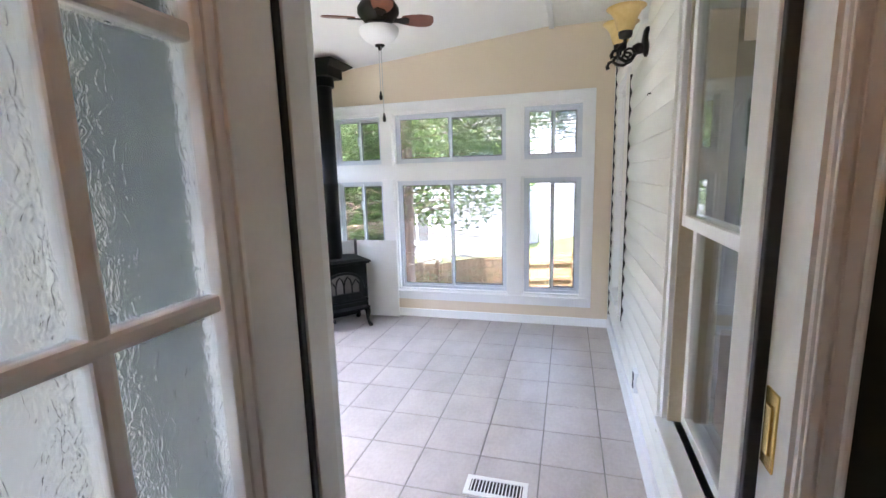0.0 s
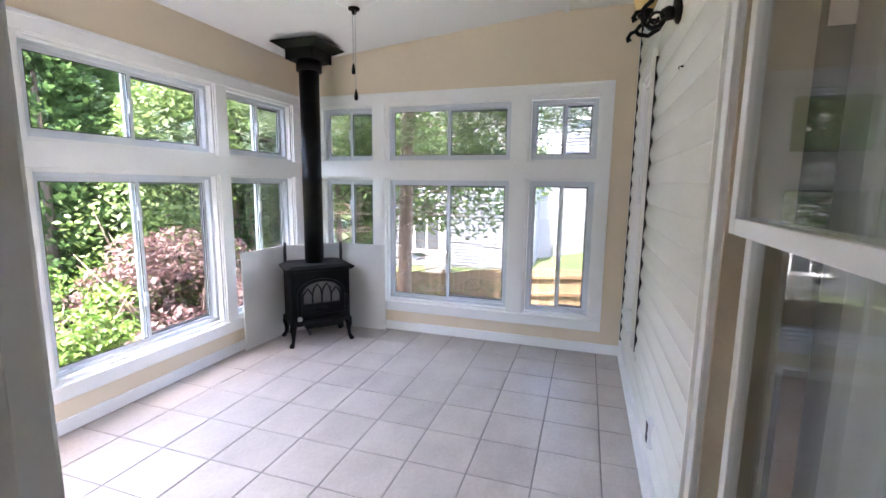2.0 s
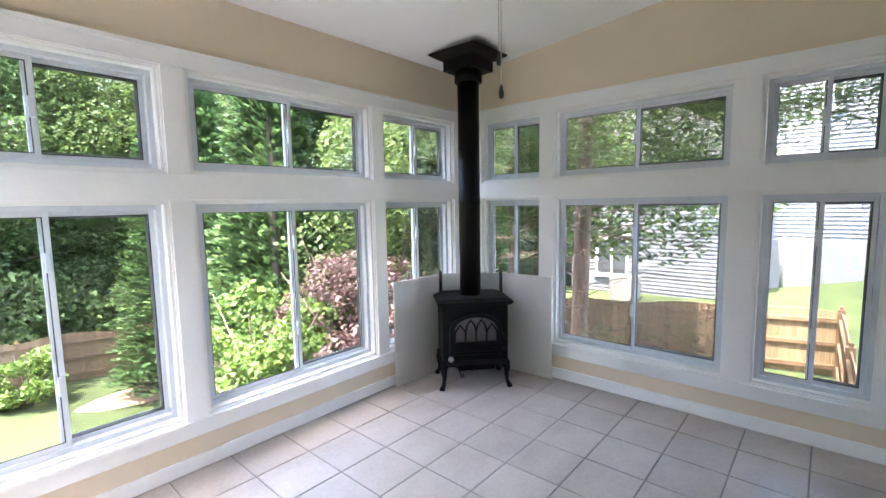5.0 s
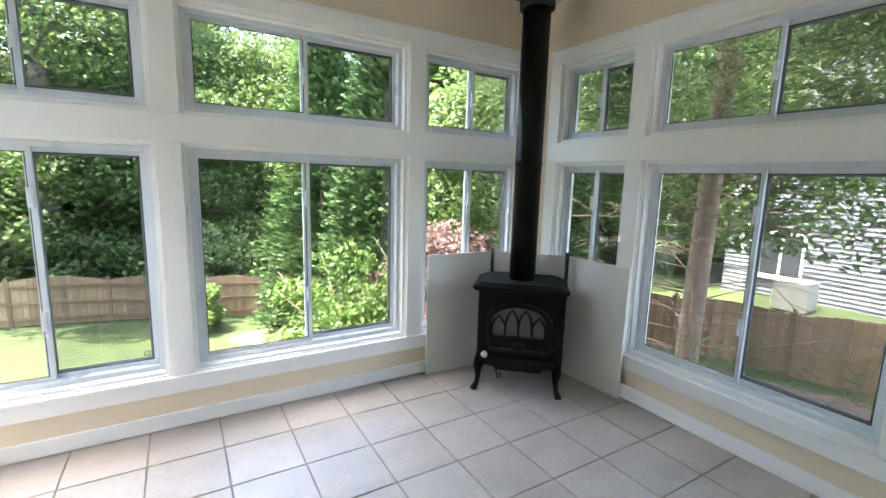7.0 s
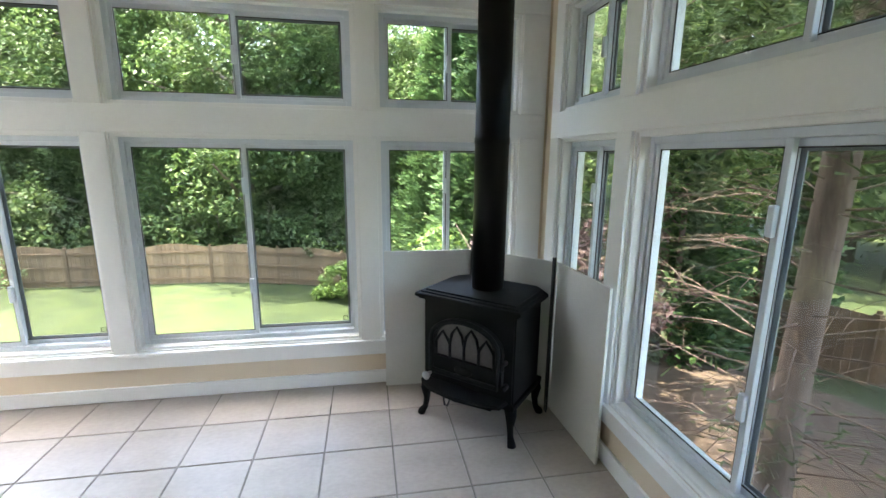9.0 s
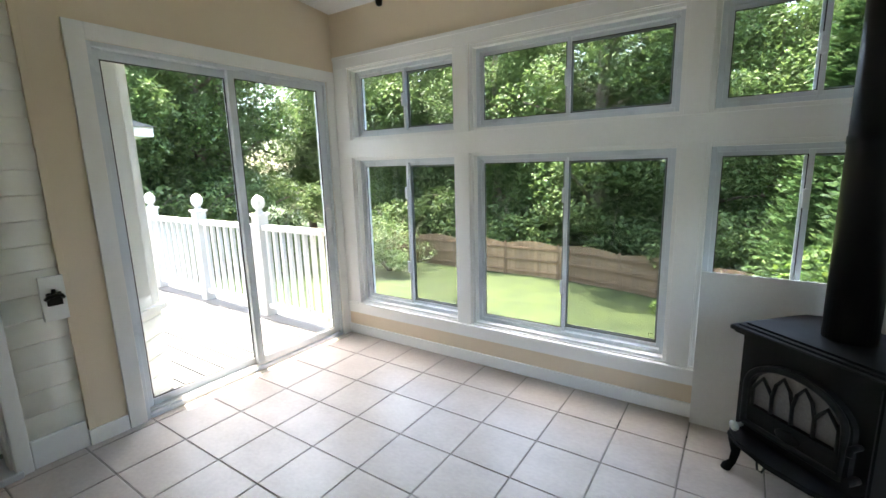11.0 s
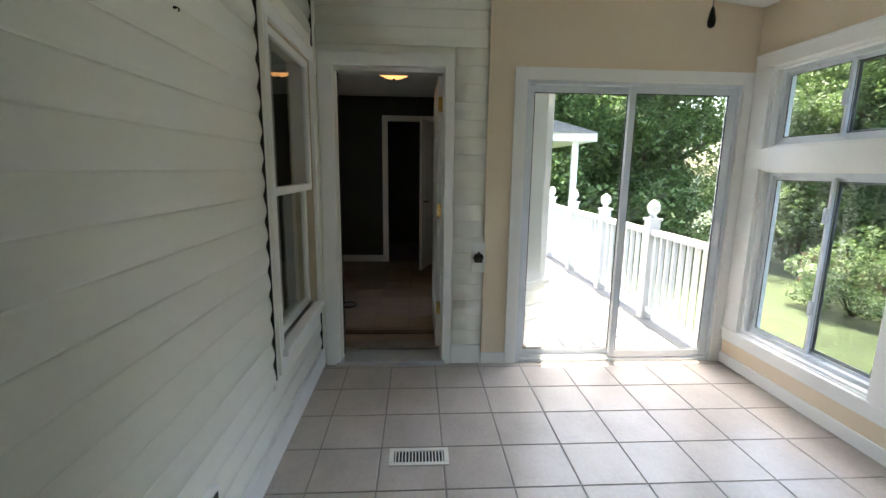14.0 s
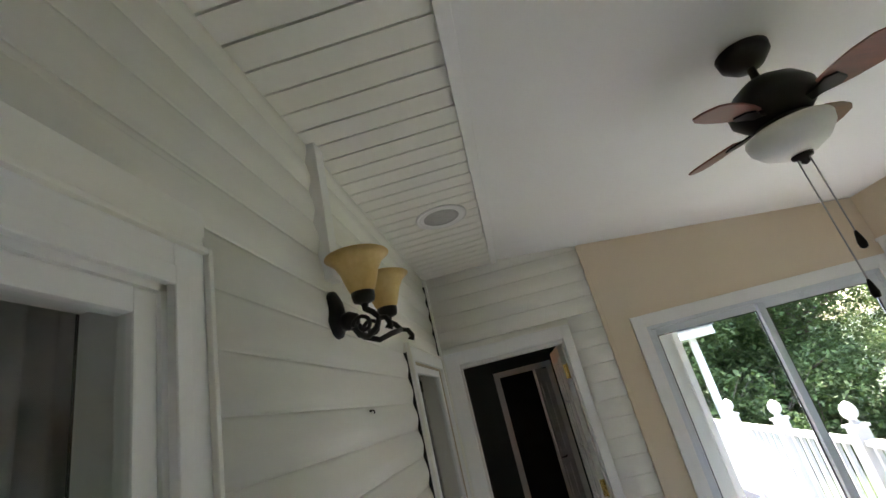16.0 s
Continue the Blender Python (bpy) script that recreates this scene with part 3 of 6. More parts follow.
# ---- entry door ----
def entry_door():
    x0, x1, _, z1 = ENTRY
    t = thing("door_2", pose(0, 0, 0), "open glazed entry door in a white painted frame", "door", "", "structure")
    bm = bmesh.new()
    for a, b in ((x0 - 0.06, x0 + 0.004), (x1 - 0.002, x1 + 0.095)):
        box(bm, a, b, YN - 0.03, YN + 0.014, 0.0, z1 + 0.085, 0.006)
    box(bm, x0, x1, YN - 0.03, YN + 0.014, z1 - 0.004, z1 + 0.085, 0.006)
    part("outside_casing", bm, M_WHITE, t)
    bm = bmesh.new()
    for a, b in ((x0 - 0.02, x0 + 0.004), (x1 - 0.004, x1 + 0.02)):
        box(bm, a, b, 0.765, YN - 0.03, 0.03, z1)
    box(bm, x0, x1, 0.765, YN - 0.03, z1 - 0.02, z1)
    for a, b in ((x0 + 0.002, x0 + 0.015), (x1 - 0.015, x1 - 0.002)):
        box(bm, a, b, 0.879, YN - 0.03, 0.03, z1 - 0.02, 0.003)
    box(bm, x0 + 0.012, x1 - 0.012, 0.87, YN - 0.03, z1 - 0.032, z1 - 0.02, 0.003)
    part("door_jamb", bm, M_DOORPAINT, t)
    bm = bmesh.new()
    for a, b, c in ((x0 + 0.002, x0 + 0.012, 0.862), (x1 - 0.020, x1 - 0.002, 0.840)):
        box(bm, a, b, c, c + 0.015, 0.03, z1 - 0.02, 0.003)
    box(bm, x0 + 0.01, x1 - 0.01, 0.862, 0.877, z1 - 0.03, z1 - 0.021, 0.003)
    part("weatherstrip", bm, M_RUBBER, t, "black rubber weatherstrip")
    bm = bmesh.new()
    for a, b, sg in ((x0 - 0.055, x0 - 0.002, -1), (x1 + 0.002, x1 + 0.05, 1)):
        box(bm, a, b, 0.757, 0.77, 0.05, z1 + 0.07, 0.004)
        inner = a if sg > 0 else b
        for off, w_, y_ in ((0.004, 0.014, 0.7525), (0.022, 0.016, 0.7545), (0.040, 0.008, 0.749)):
            box(bm, *sorted((inner + sg * off, inner + sg * (off + w_))), y_, 0.758, 0.05, z1 + 0.05, 0.0035)
    box(bm, x0 - 0.006, x1 + 0.006, 0.752, 0.77, z1 + 0.002, z1 + 0.07, 0.005)
    part("inside_casing", bm, M_DOORPAINT, t)
    bm = bmesh.new()
    box(bm, x1 - 0.007, x1 - 0.003, 0.797, 0.832, 1.095, 1.205, 0.001)
    box(bm, x1 - 0.010, x1 - 0.006, 0.807, 0.822, 1.115, 1.185, 0.001)
    part("strike_plate", bm, M_BRASS, t, "worn brass strike plate")
    bm = bmesh.new()
    box(bm, x0 - 0.02, x1 + 0.02, 0.78, YN + 0.03, -0.004, 0.03, 0.006)
    part("threshold", bm, M_ALU, t, "grey metal threshold")
    for z in (0.38, 1.13, 1.89):
        bm = bmesh.new()
        box(bm, x0 + 0.003, x0 + 0.007, 0.812, 0.848, z - 0.05, z + 0.05, 0.001)
        tube(bm, [(x0 + 0.010, 0.812, z - 0.052), (x0 + 0.010, 0.812, z + 0.052)], 0.007, 8)
        box(bm, x0 + 0.006, x0 + 0.040, 0.8055, 0.8085, z - 0.05, z + 0.05, 0.001)
        part("hinge", bm, M_BRASS, t, "brass butt hinge")
    # leaf, standing open at a right angle into the house
    lx0, lx1 = x0 + 0.005, x0 + 0.043
    y1, y0 = 0.806, 0.045
    zb, zt = 0.065, 2.08
    cols = 3
    st = 0.146
    ys = [y1 - st - 0.17 * (cols - k) for k in range(cols + 1)]
    zs = [0.31, 0.65, 0.99, 1.335, 1.675, 1.975]
    bm = bmesh.new()
    box(bm, lx0, lx1, y0, ys[0], zb, zt, 0.003)
    box(bm, lx0, lx1, y1 - st, y1, zb, zt, 0.003)
    box(bm, lx0, lx1, ys[0], y1 - st, zb, zs[0], 0.003)
    box(bm, lx0, lx1, ys[0], y1 - st, zs[-1], zt, 0.003)
    leaf = part("leaf", bm, M_DOORPAINT, t, "greyed white door leaf with textured glass lights")
    for y in ys[1:-1]:
        bm = bmesh.new()
        box(bm, lx0 + 0.004, lx1 - 0.004, y - 0.012, y + 0.012, zs[0], zs[-1], 0.005)
        part("muntin", bm, M_DOORPAINT, leaf)
    for z in zs[1:-1]:
        bm = bmesh.new()
        box(bm, lx0 + 0.003, lx1 - 0.003, ys[0], y1 - st, z - 0.012, z + 0.012, 0.006)
        part("muntin", bm, M_DOORPAINT, leaf)
    bm = bmesh.new()
    for a, b in ((ys[0], ys[0] + 0.014), (y1 - st - 0.014, y1 - st)):
        box(bm, lx0 - 0.002, lx1 + 0.004, a, b, zs[0], zs[-1], 0.004)
    for a, b in ((ys[0] - 0.012, ys[0] - 0.002), (y1 - st + 0.002, y1 - st + 0.012), (y1 - st + 0.026, y1 - st + 0.034)):
        box(bm, lx0 - 0.003, lx1 + 0.006, a, b, zs[0] - 0.02, zs[-1] + 0.02, 0.003)
    part("glazing_bead", bm, M_DOORPAINT, leaf)
    for a, b in zip(ys, ys[1:]):
        for c, d in zip(zs, zs[1:]):
            part("pane", one(box, lx0 + 0.018, lx0 + 0.023, a, b, c, d), M_RAINGLASS, leaf)


def rain_glass():
    m = bpy.data.materials.new("crackled_rain_glass")
    m.use_nodes = True
    nt = m.node_tree
    nt.nodes.clear()
    out = nt.nodes.new("ShaderNodeOutputMaterial")
    gl = nt.nodes.new("ShaderNodeBsdfPrincipled")
    gl.inputs["Base Color"].default_value = (0.93, 0.96, 0.93, 1)
    gl.inputs["Transmission Weight"].default_value = 1.0
    gl.inputs["Roughness"].default_value = 0.22
    gl.inputs["IOR"].default_value = 1.25
    v = nt.nodes.new("ShaderNodeTexVoronoi")
    v.feature = "DISTANCE_TO_EDGE"
    v.inputs["Scale"].default_value = 70
    tc = nt.nodes.new("ShaderNodeTexCoord")
    mp = nt.nodes.new("ShaderNodeMapping")
    mp.inputs["Scale"].default_value = (1, 1.5, 0.5)
    n = nt.nodes.new("ShaderNodeTexNoise")
    n.inputs["Scale"].default_value = 30
    ad = nt.nodes.new("ShaderNodeVectorMath")
    ad.operation = "MULTIPLY_ADD"
    ad.inputs[1].default_value = (0.06, 0.06, 0.06)
    nt.links.new(tc.outputs["Object"], mp.inputs["Vector"])
    nt.links.new(tc.outputs["Object"], n.inputs["Vector"])
    nt.links.new(n.outputs["Color"], ad.inputs[0])
    nt.links.new(mp.outputs["Vector"], ad.inputs[2])
    nt.links.new(ad.outputs["Vector"], v.inputs["Vector"])
    mr = nt.nodes.new("ShaderNodeMapRange")
    mr.inputs["From Max"].default_value = 0.18
    nt.links.new(v.outputs["Distance"], mr.inputs["Value"])
    bp = nt.nodes.new("ShaderNodeBump")
    bp.inputs["Strength"].default_value, bp.inputs["Distance"].default_value = 0.32, 0.0018
    nt.links.new(mr.outputs["Result"], bp.inputs["Height"])
    nt.links.new(bp.outputs["Normal"], gl.inputs["Normal"])
    tl = nt.nodes.new("ShaderNodeBsdfTranslucent")
    tl.inputs["Color"].default_value = (0.88, 0.95, 0.91, 1)
    nt.links.new(bp.outputs["Normal"], tl.inputs["Normal"])
    mx = nt.nodes.new("ShaderNodeMixShader")
    mx.inputs[0].default_value = 0.075
    nt.links.new(gl.outputs[0], mx.inputs[1])
    nt.links.new(tl.outputs[0], mx.inputs[2])
    nt.links.new(mx.outputs[0], out.inputs["Surface"])
    return m


M_RAINGLASS = rain_glass()
entry_door()

# ---- windows of the house wall ----
def hung_window(name, win, label, track, track_label):
    y0, y1, z0, z1 = win
    t = thing(name, pose(XR, 0, 0), label, "window", "", "structure")
    c = 0.08
    bm = bmesh.new()
    for a, b in ((y0 - c, y0), (y1, y1 + c)):
        box(bm, -0.014, 0.02, a, b, z0 - 0.1, z1 + c, 0.004)
    box(bm, -0.014, 0.02, y0, y1, z1, z1 + c, 0.004)
    box(bm, -0.014, 0.02, y0, y1, z0 - 0.1, z0 - 0.02, 0.004)
    part("casing", bm, M_WHITE, t)
    bm = bmesh.new()
    for a, b in ((y0 - c, y0 - c + 0.011), (y1 + c - 0.011, y1 + c)):
        box(bm, -0.026, -0.013, a, b, z0 - 0.1, z1 + c, 0.003)
    box(bm, -0.026, -0.013, y0 - c + 0.011, y1 + c - 0.011, z1 + c - 0.011, z1 + c, 0.003)
    part("casing_lip", bm, M_SIDING, t)
    bm = bmesh.new()
    for a, b in ((y0 - 0.028, y0 + 0.004), (y1 - 0.004, y1 + 0.028)):
        box(bm, -0.020, -0.013, a, b, z0, z1 + 0.028, 0.003)
    box(bm, -0.020, -0.013, y0 + 0.004, y1 - 0.004, z1 - 0.004, z1 + 0.028, 0.003)
    part("brickmould", bm, M_WHITE, t)
    part("sill", one(box, -0.045, 0.13, y0 - 0.02, y1 + 0.02, z0 - 0.03, z0, 0.006), M_WHITE, t)
    bm = bmesh.new()
    for a, b in ((y0, y0 + 0.012), (y1 - 0.012, y1)):
        box(bm, 0.0, 0.14, a, b, z0, z1)
    box(bm, 0.0, 0.14, y0, y1, z1 - 0.012, z1)
    part("jamb", bm, track, t, track_label)
    zm = (z0 + z1) / 2 + 0.0
    for nm, a, b, d in (("upper_sash", zm - 0.02, z1 - 0.012, 0.006), ("lower_sash", z0, zm + 0.02, 0.045)):
        bm = bmesh.new()
        for u0, u1 in ((y0 + 0.012, y0 + 0.055), (y1 - 0.055, y1 - 0.012)):
            box(bm, d, d + 0.03, u0, u1, a, b, 0.004)
        for w0, w1 in ((a, a + 0.04), (b - 0.04, b)):
            box(bm, d, d + 0.03, y0 + 0.055, y1 - 0.055, w0, w1, 0.004)
        s = part(nm, bm, M_WHITE, t)
        part("pane", one(box, d + 0.012, d + 0.016, y0 + 0.055, y1 - 0.055, a + 0.04, b - 0.04), M_GLASS, s)
    return t


hung_window("window_a", WIN_A, "white double-hung house window beside the entry door", M_TAN, "tan sash track")
hung_window("window_b", WIN_B, "narrow white double-hung house window near the far corner", M_WHITE, "")


def curtain(win):
    bm = bmesh.new()
    y0, y1, z0, z1 = win[0] - 0.1, win[1] + 0.1, 0.05, win[3] + 0.1
    n = 60
    prev = None
    for k in range(n + 1):
        y = y0 + (y1 - y0) * k / n
        x = XR + 0.26 + 0.018 * math.sin(k * 1.05) + 0.008 * math.sin(k * 0.37)
        cur = [bm.verts.new((x, y, z0)), bm.verts.new((x, y, z1))]
        if prev:
            bm.faces.new((prev[0], cur[0], cur[1], prev[1])).smooth = True
        prev = cur
    ob = part("curtain", bm, M_CURTAIN)
    so = ob.modifiers.new("thickness", "SOLIDIFY")
    so.thickness = 0.003
    tagged(ob, "grey sheer curtain hanging inside the house window", "curtain", "house curtains")


curtain(WIN_A)
curtain(WIN_B)

# ---- wood stove in the corner ----
def arch(cx, half, base, spring, n=10):
    """Outline of a round-headed opening."""
    pts = [(cx - half, base)]
    for k in range(n + 1):
        a = math.pi - math.pi * k / n
        pts.append((cx + half * math.cos(a), spring + half * 0.62 * math.sin(a)))
    return pts + [(cx + half, base)]


def stove():
    # front feet at (-2.136, 3.748) and (-1.777, 4.137): the front looks along (0.74, -0.68)
    t = thing("wood_stove", pose(-2.09, 4.07, 0, 0, 0, 47.5), "black cast-iron wood stove with an arched glass door on legs", "stove")
    W, D = 0.255, 0.19
    bm = bmesh.new()
    prism(bm, [(-W, -D), (W, -D), (W, D * 0.7), (W - 0.07, D), (-W + 0.07, D), (-W, D * 0.7)], 0.19, 0.655)
    bmesh.ops.bevel(bm, geom=list(bm.edges), offset=0.008, segments=2, affect="EDGES")
    body = part("body", bm, M_BLACK, t)
    e = 0.035
    for nm, g, z0, z1 in (("top_moulding", e - 0.012, 0.652, 0.664), ("top_plate", e, 0.664, 0.684), ("top_moulding", e - 0.02, 0.684, 0.692), ("top_moulding", e - 0.04, 0.692, 0.700)):
        bm = bmesh.new()
        prism(bm, [(-W - g, -D - g), (W + g, -D - g), (W + g, D * 0.7), (W - 0.05, D + g), (-W + 0.05, D + g), (-W - g, D * 0.7)], z0, z1)
        bmesh.ops.bevel(bm, geom=list(bm.edges), offset=0.003, segments=2, affect="EDGES")
        part(nm, bm, M_BLACK, t)
    # door
    bm = bmesh.new()
    outer = arch(0, 0.205, 0.275, 0.46, 16)
    inner = arch(0, 0.165, 0.375, 0.465, 16)
    lo = [bm.verts.new((a, -D - 0.026, b)) for a, b in outer]
    hi = [bm.verts.new((a, -D - 0.034, b)) for a, b in inner]
    ob_ = [bm.verts.new((a, -D + 0.002, b)) for a, b in outer]
    ib = [bm.verts.new((a, -D - 0.008, b)) for a, b in inner]
    n = len(outer)
    for k in range(n):
        j = (k + 1) % n
        bm.faces.new((lo[k], lo[j], hi[j], hi[k]))
        bm.faces.new((ob_[k], ob_[j], lo[j], lo[k]))
        bm.faces.new((hi[k], hi[j], ib[j], ib[k]))
    bm.faces.new(ib)
    door = part("door", bm, M_BLACK, t, "black cast-iron arched door")
    bm = bmesh.new()
    ring = [(a * 1.0, -D - 0.034, b) for a, b in arch(0, 0.186, 0.29, 0.463, 18)]
    tube(bm, ring + [ring[0]], 0.013, 8, False)
    part("door_rim", bm, M_BLACK, door)
    bm = bmesh.new()
    prism(bm, [(a, b) for a, b in arch(0, 0.163, 0.377, 0.464, 16)], -D - 0.0155, -D - 0.010, "y")
    part("glass", bm, M_STOVEGLASS, door, "smoked grey stove glass")
    for cx in (-0.1215, -0.0405, 0.0405, 0.1215):
        bm = bmesh.new()
        top = 0.49 if abs(cx) > 0.1 else 0.525
        p = [(cx - 0.0405, -D - 0.024, 0.377), (cx - 0.0405, -D - 0.026, 0.45), (cx - 0.028, -D - 0.027, top - 0.018), (cx, -D - 0.027, top + 0.02),
             (cx + 0.028, -D - 0.027, top - 0.018), (cx + 0.0405, -D - 0.026, 0.45), (cx + 0.0405, -D - 0.024, 0.377)]
        tube(bm, p, 0.0075, 8)
        part("tracery", bm, M_BLACK, door)
    bm = bmesh.new()
    lathe(bm, [(0.001, 0.0), (0.05, 0.0), (0.05, 0.006), (0.04, 0.010), (0.001, 0.010)], 20, (0, 0, 0), "y", False)
    for v in bm.verts:
        v.co = Vector((v.co.x, -D - 0.028 - v.co.y, 0.325 + v.co.z * 0.5))
    part("badge", bm, M_BLACK, door)
    # ash lip
    bm = bmesh.new()
    lip = [(-0.235, -D), (-0.225, -D - 0.07), (-0.15, -D - 0.105), (0, -D - 0.118), (0.15, -D - 0.105), (0.225, -D - 0.07), (0.235, -D)]
    prism(bm, lip, 0.205, 0.228)
    bmesh.ops.bevel(bm, geom=list(bm.edges), offset=0.007, segments=2, affect="EDGES")
    part("ash_lip", bm, M_BLACK, t)
    part("ash_pan", one(box, -0.14, 0.15, -D - 0.02, D - 0.05, 0.15, 0.19, 0.006), M_BLACK, t)
    part("base_skirt", one(box, -W - 0.012, W + 0.012, -D - 0.012, D - 0.02, 0.178, 0.21, 0.008), M_BLACK, t)
    for sx in (-1, 1):
        for sy in (-1, 1):
            bm = bmesh.new()
            x, y = sx * (W - 0.02), -D + 0.02 if sy < 0 else D - 0.06
            tube(bm, [(x, y, 0.195), (x + sx * 0.012, y + sy * 0.012, 0.15), (x + sx * 0.008, y + sy * 0.008, 0.09), (x + sx * 0.014, y + sy * 0.014, 0.04), (x + sx * 0.028, y + sy * 0.028, 0.012), (x + sx * 0.03, y + sy * 0.03, 0.0)],
                 [0.034, 0.028, 0.017, 0.015, 0.021, 0.022], 10)
            part("leg", bm, M_BLACK, t)
    bm = bmesh.new()
    lathe(bm, [(0.001, 0), (0.009, 0), (0.009, 0.03), (0.02, 0.034), (0.022, 0.045), (0.012, 0.054), (0.001, 0.055)], 16, (0, 0, 0), "y", False)
    for v in bm.verts:
        v.co = Vector((v.co.x - 0.2, -D - 0.02 - v.co.y, v.co.z + 0.26))
    part("air_knob", bm, M_STEEL, t, "bright steel air control knob")
    bm = bmesh.new()
    tube(bm, [(0.215, -D, 0.42), (0.215, -D - 0.05, 0.42), (0.222, -D - 0.06, 0.40)], 0.011, 8)
    part("door_latch", bm, M_BLACK, t)
    part("door_hinge", one(tube, [(0.22, -D, 0.30), (0.22, -D - 0.055, 0.30)], 0.014, 8), M_BLACK, t)
    bm = bmesh.new()
    tube(bm, [(-0.13, -D + 0.03, 0.19), (-0.125, -D - 0.01, 0.135), (-0.115, -D - 0.015, 0.10), (-0.10, -D - 0.01, 0.095), (-0.10, -D + 0.01, 0.12)], 0.005, 6)
    part("riddling_lever", bm, M_IRON, t, "bent dark wire lever under the stove")
    # flue
    bm = bmesh.new()
    lathe(bm, [(0.083, 0.69), (0.083, 1.42), (0.086, 1.425), (0.086, 1.45), (0.083, 1.455), (0.083, 2.36)], 32, (0.0, 0.02, 0))
    part("flue_pipe", bm, M_PIPE, t, "satin black stove pipe")
    return t


stove()

# ceiling box of the flue
t = thing("flue_ceiling_box", pose(-2.10, 4.08, 2.37, 0, 0, 0), "black square ceiling support box with a flared rim", "flue box")
bm = bmesh.new()
lathe(bm, [(0.09, -0.03), (0.105, -0.03), (0.105, 0.06), (0.09, 0.06)], 32)
part("collar", bm, M_PIPE, t)
bm = bmesh.new()
box(bm, -0.135, 0.135, -0.135, 0.135, 0.05, 0.19)
part("support_box", bm, M_PIPE, t)
bm = bmesh.new()
s, q = 0.215, 0.15
for (a, za), (b, zb) in zip([(q, 0.13), (s, 0.17)], [(s, 0.17), (s, 0.18)]):
    lo = [bm.verts.new((a * i, a * j, za)) for i, j in ((-1, -1), (1, -1), (1, 1), (-1, 1))]
    hi = [bm.verts.new((b * i, b * j, zb)) for i, j in ((-1, -1), (1, -1), (1, 1), (-1, 1))]
    for k in range(4):
        bm.faces.new((lo[k], lo[(k + 1) % 4], hi[(k + 1) % 4], hi[k]))
bm.faces.new(hi)
part("flared_rim", bm, M_PIPE, t)

# heat shield boards behind the stove
def shield(name_label, pts):
    bm = bmesh.new()
    prism(bm, pts, 0.0, 0.83)
    ob = part("heat_shield_board", bm, M_BOARD)
    return tagged(ob, name_label, "heat shield", "stove heat shields")


shield("white cement board heat shield standing against the window wall", [(-2.452, 3.565), (-2.440, 3.565), (-2.425, 4.10), (-2.437, 4.10)])
shield("white cement board heat shield standing against the gable wall", [(-1.585, 4.475), (-1.585, 4.463), (-2.06, 4.445), (-2.06, 4.457)])
shield("white cement board heat shield standing across the corner", [(-2.437, 4.106), (-2.425, 4.098), (-2.066, 4.442), (-2.074, 4.454)])
for k, (x, y) in enumerate(((-2.41, 4.08), (-2.03, 4.42))):
    bm = bmesh.new()
    box(bm, x - 0.014, x + 0.014, y - 0.014, y - 0.008, 0.0, 0.86)
    box(bm, x - 0.014, x - 0.009, y - 0.008, y + 0.006, 0.0, 0.86)
    for z in [0.05 + 0.06 * q for q in range(14)]:
        box(bm, x - 0.004, x + 0.004, y - 0.0145, y - 0.0138, z, z + 0.03)
    tagged(part("shield_bracket", bm, M_IRON), "dark steel slotted angle bracket holding the heat shield", "bracket", "shield brackets")

# ---- ceiling fan ----
FX, FY = -0.97, 2.825
FZ = ceil_z(FX)


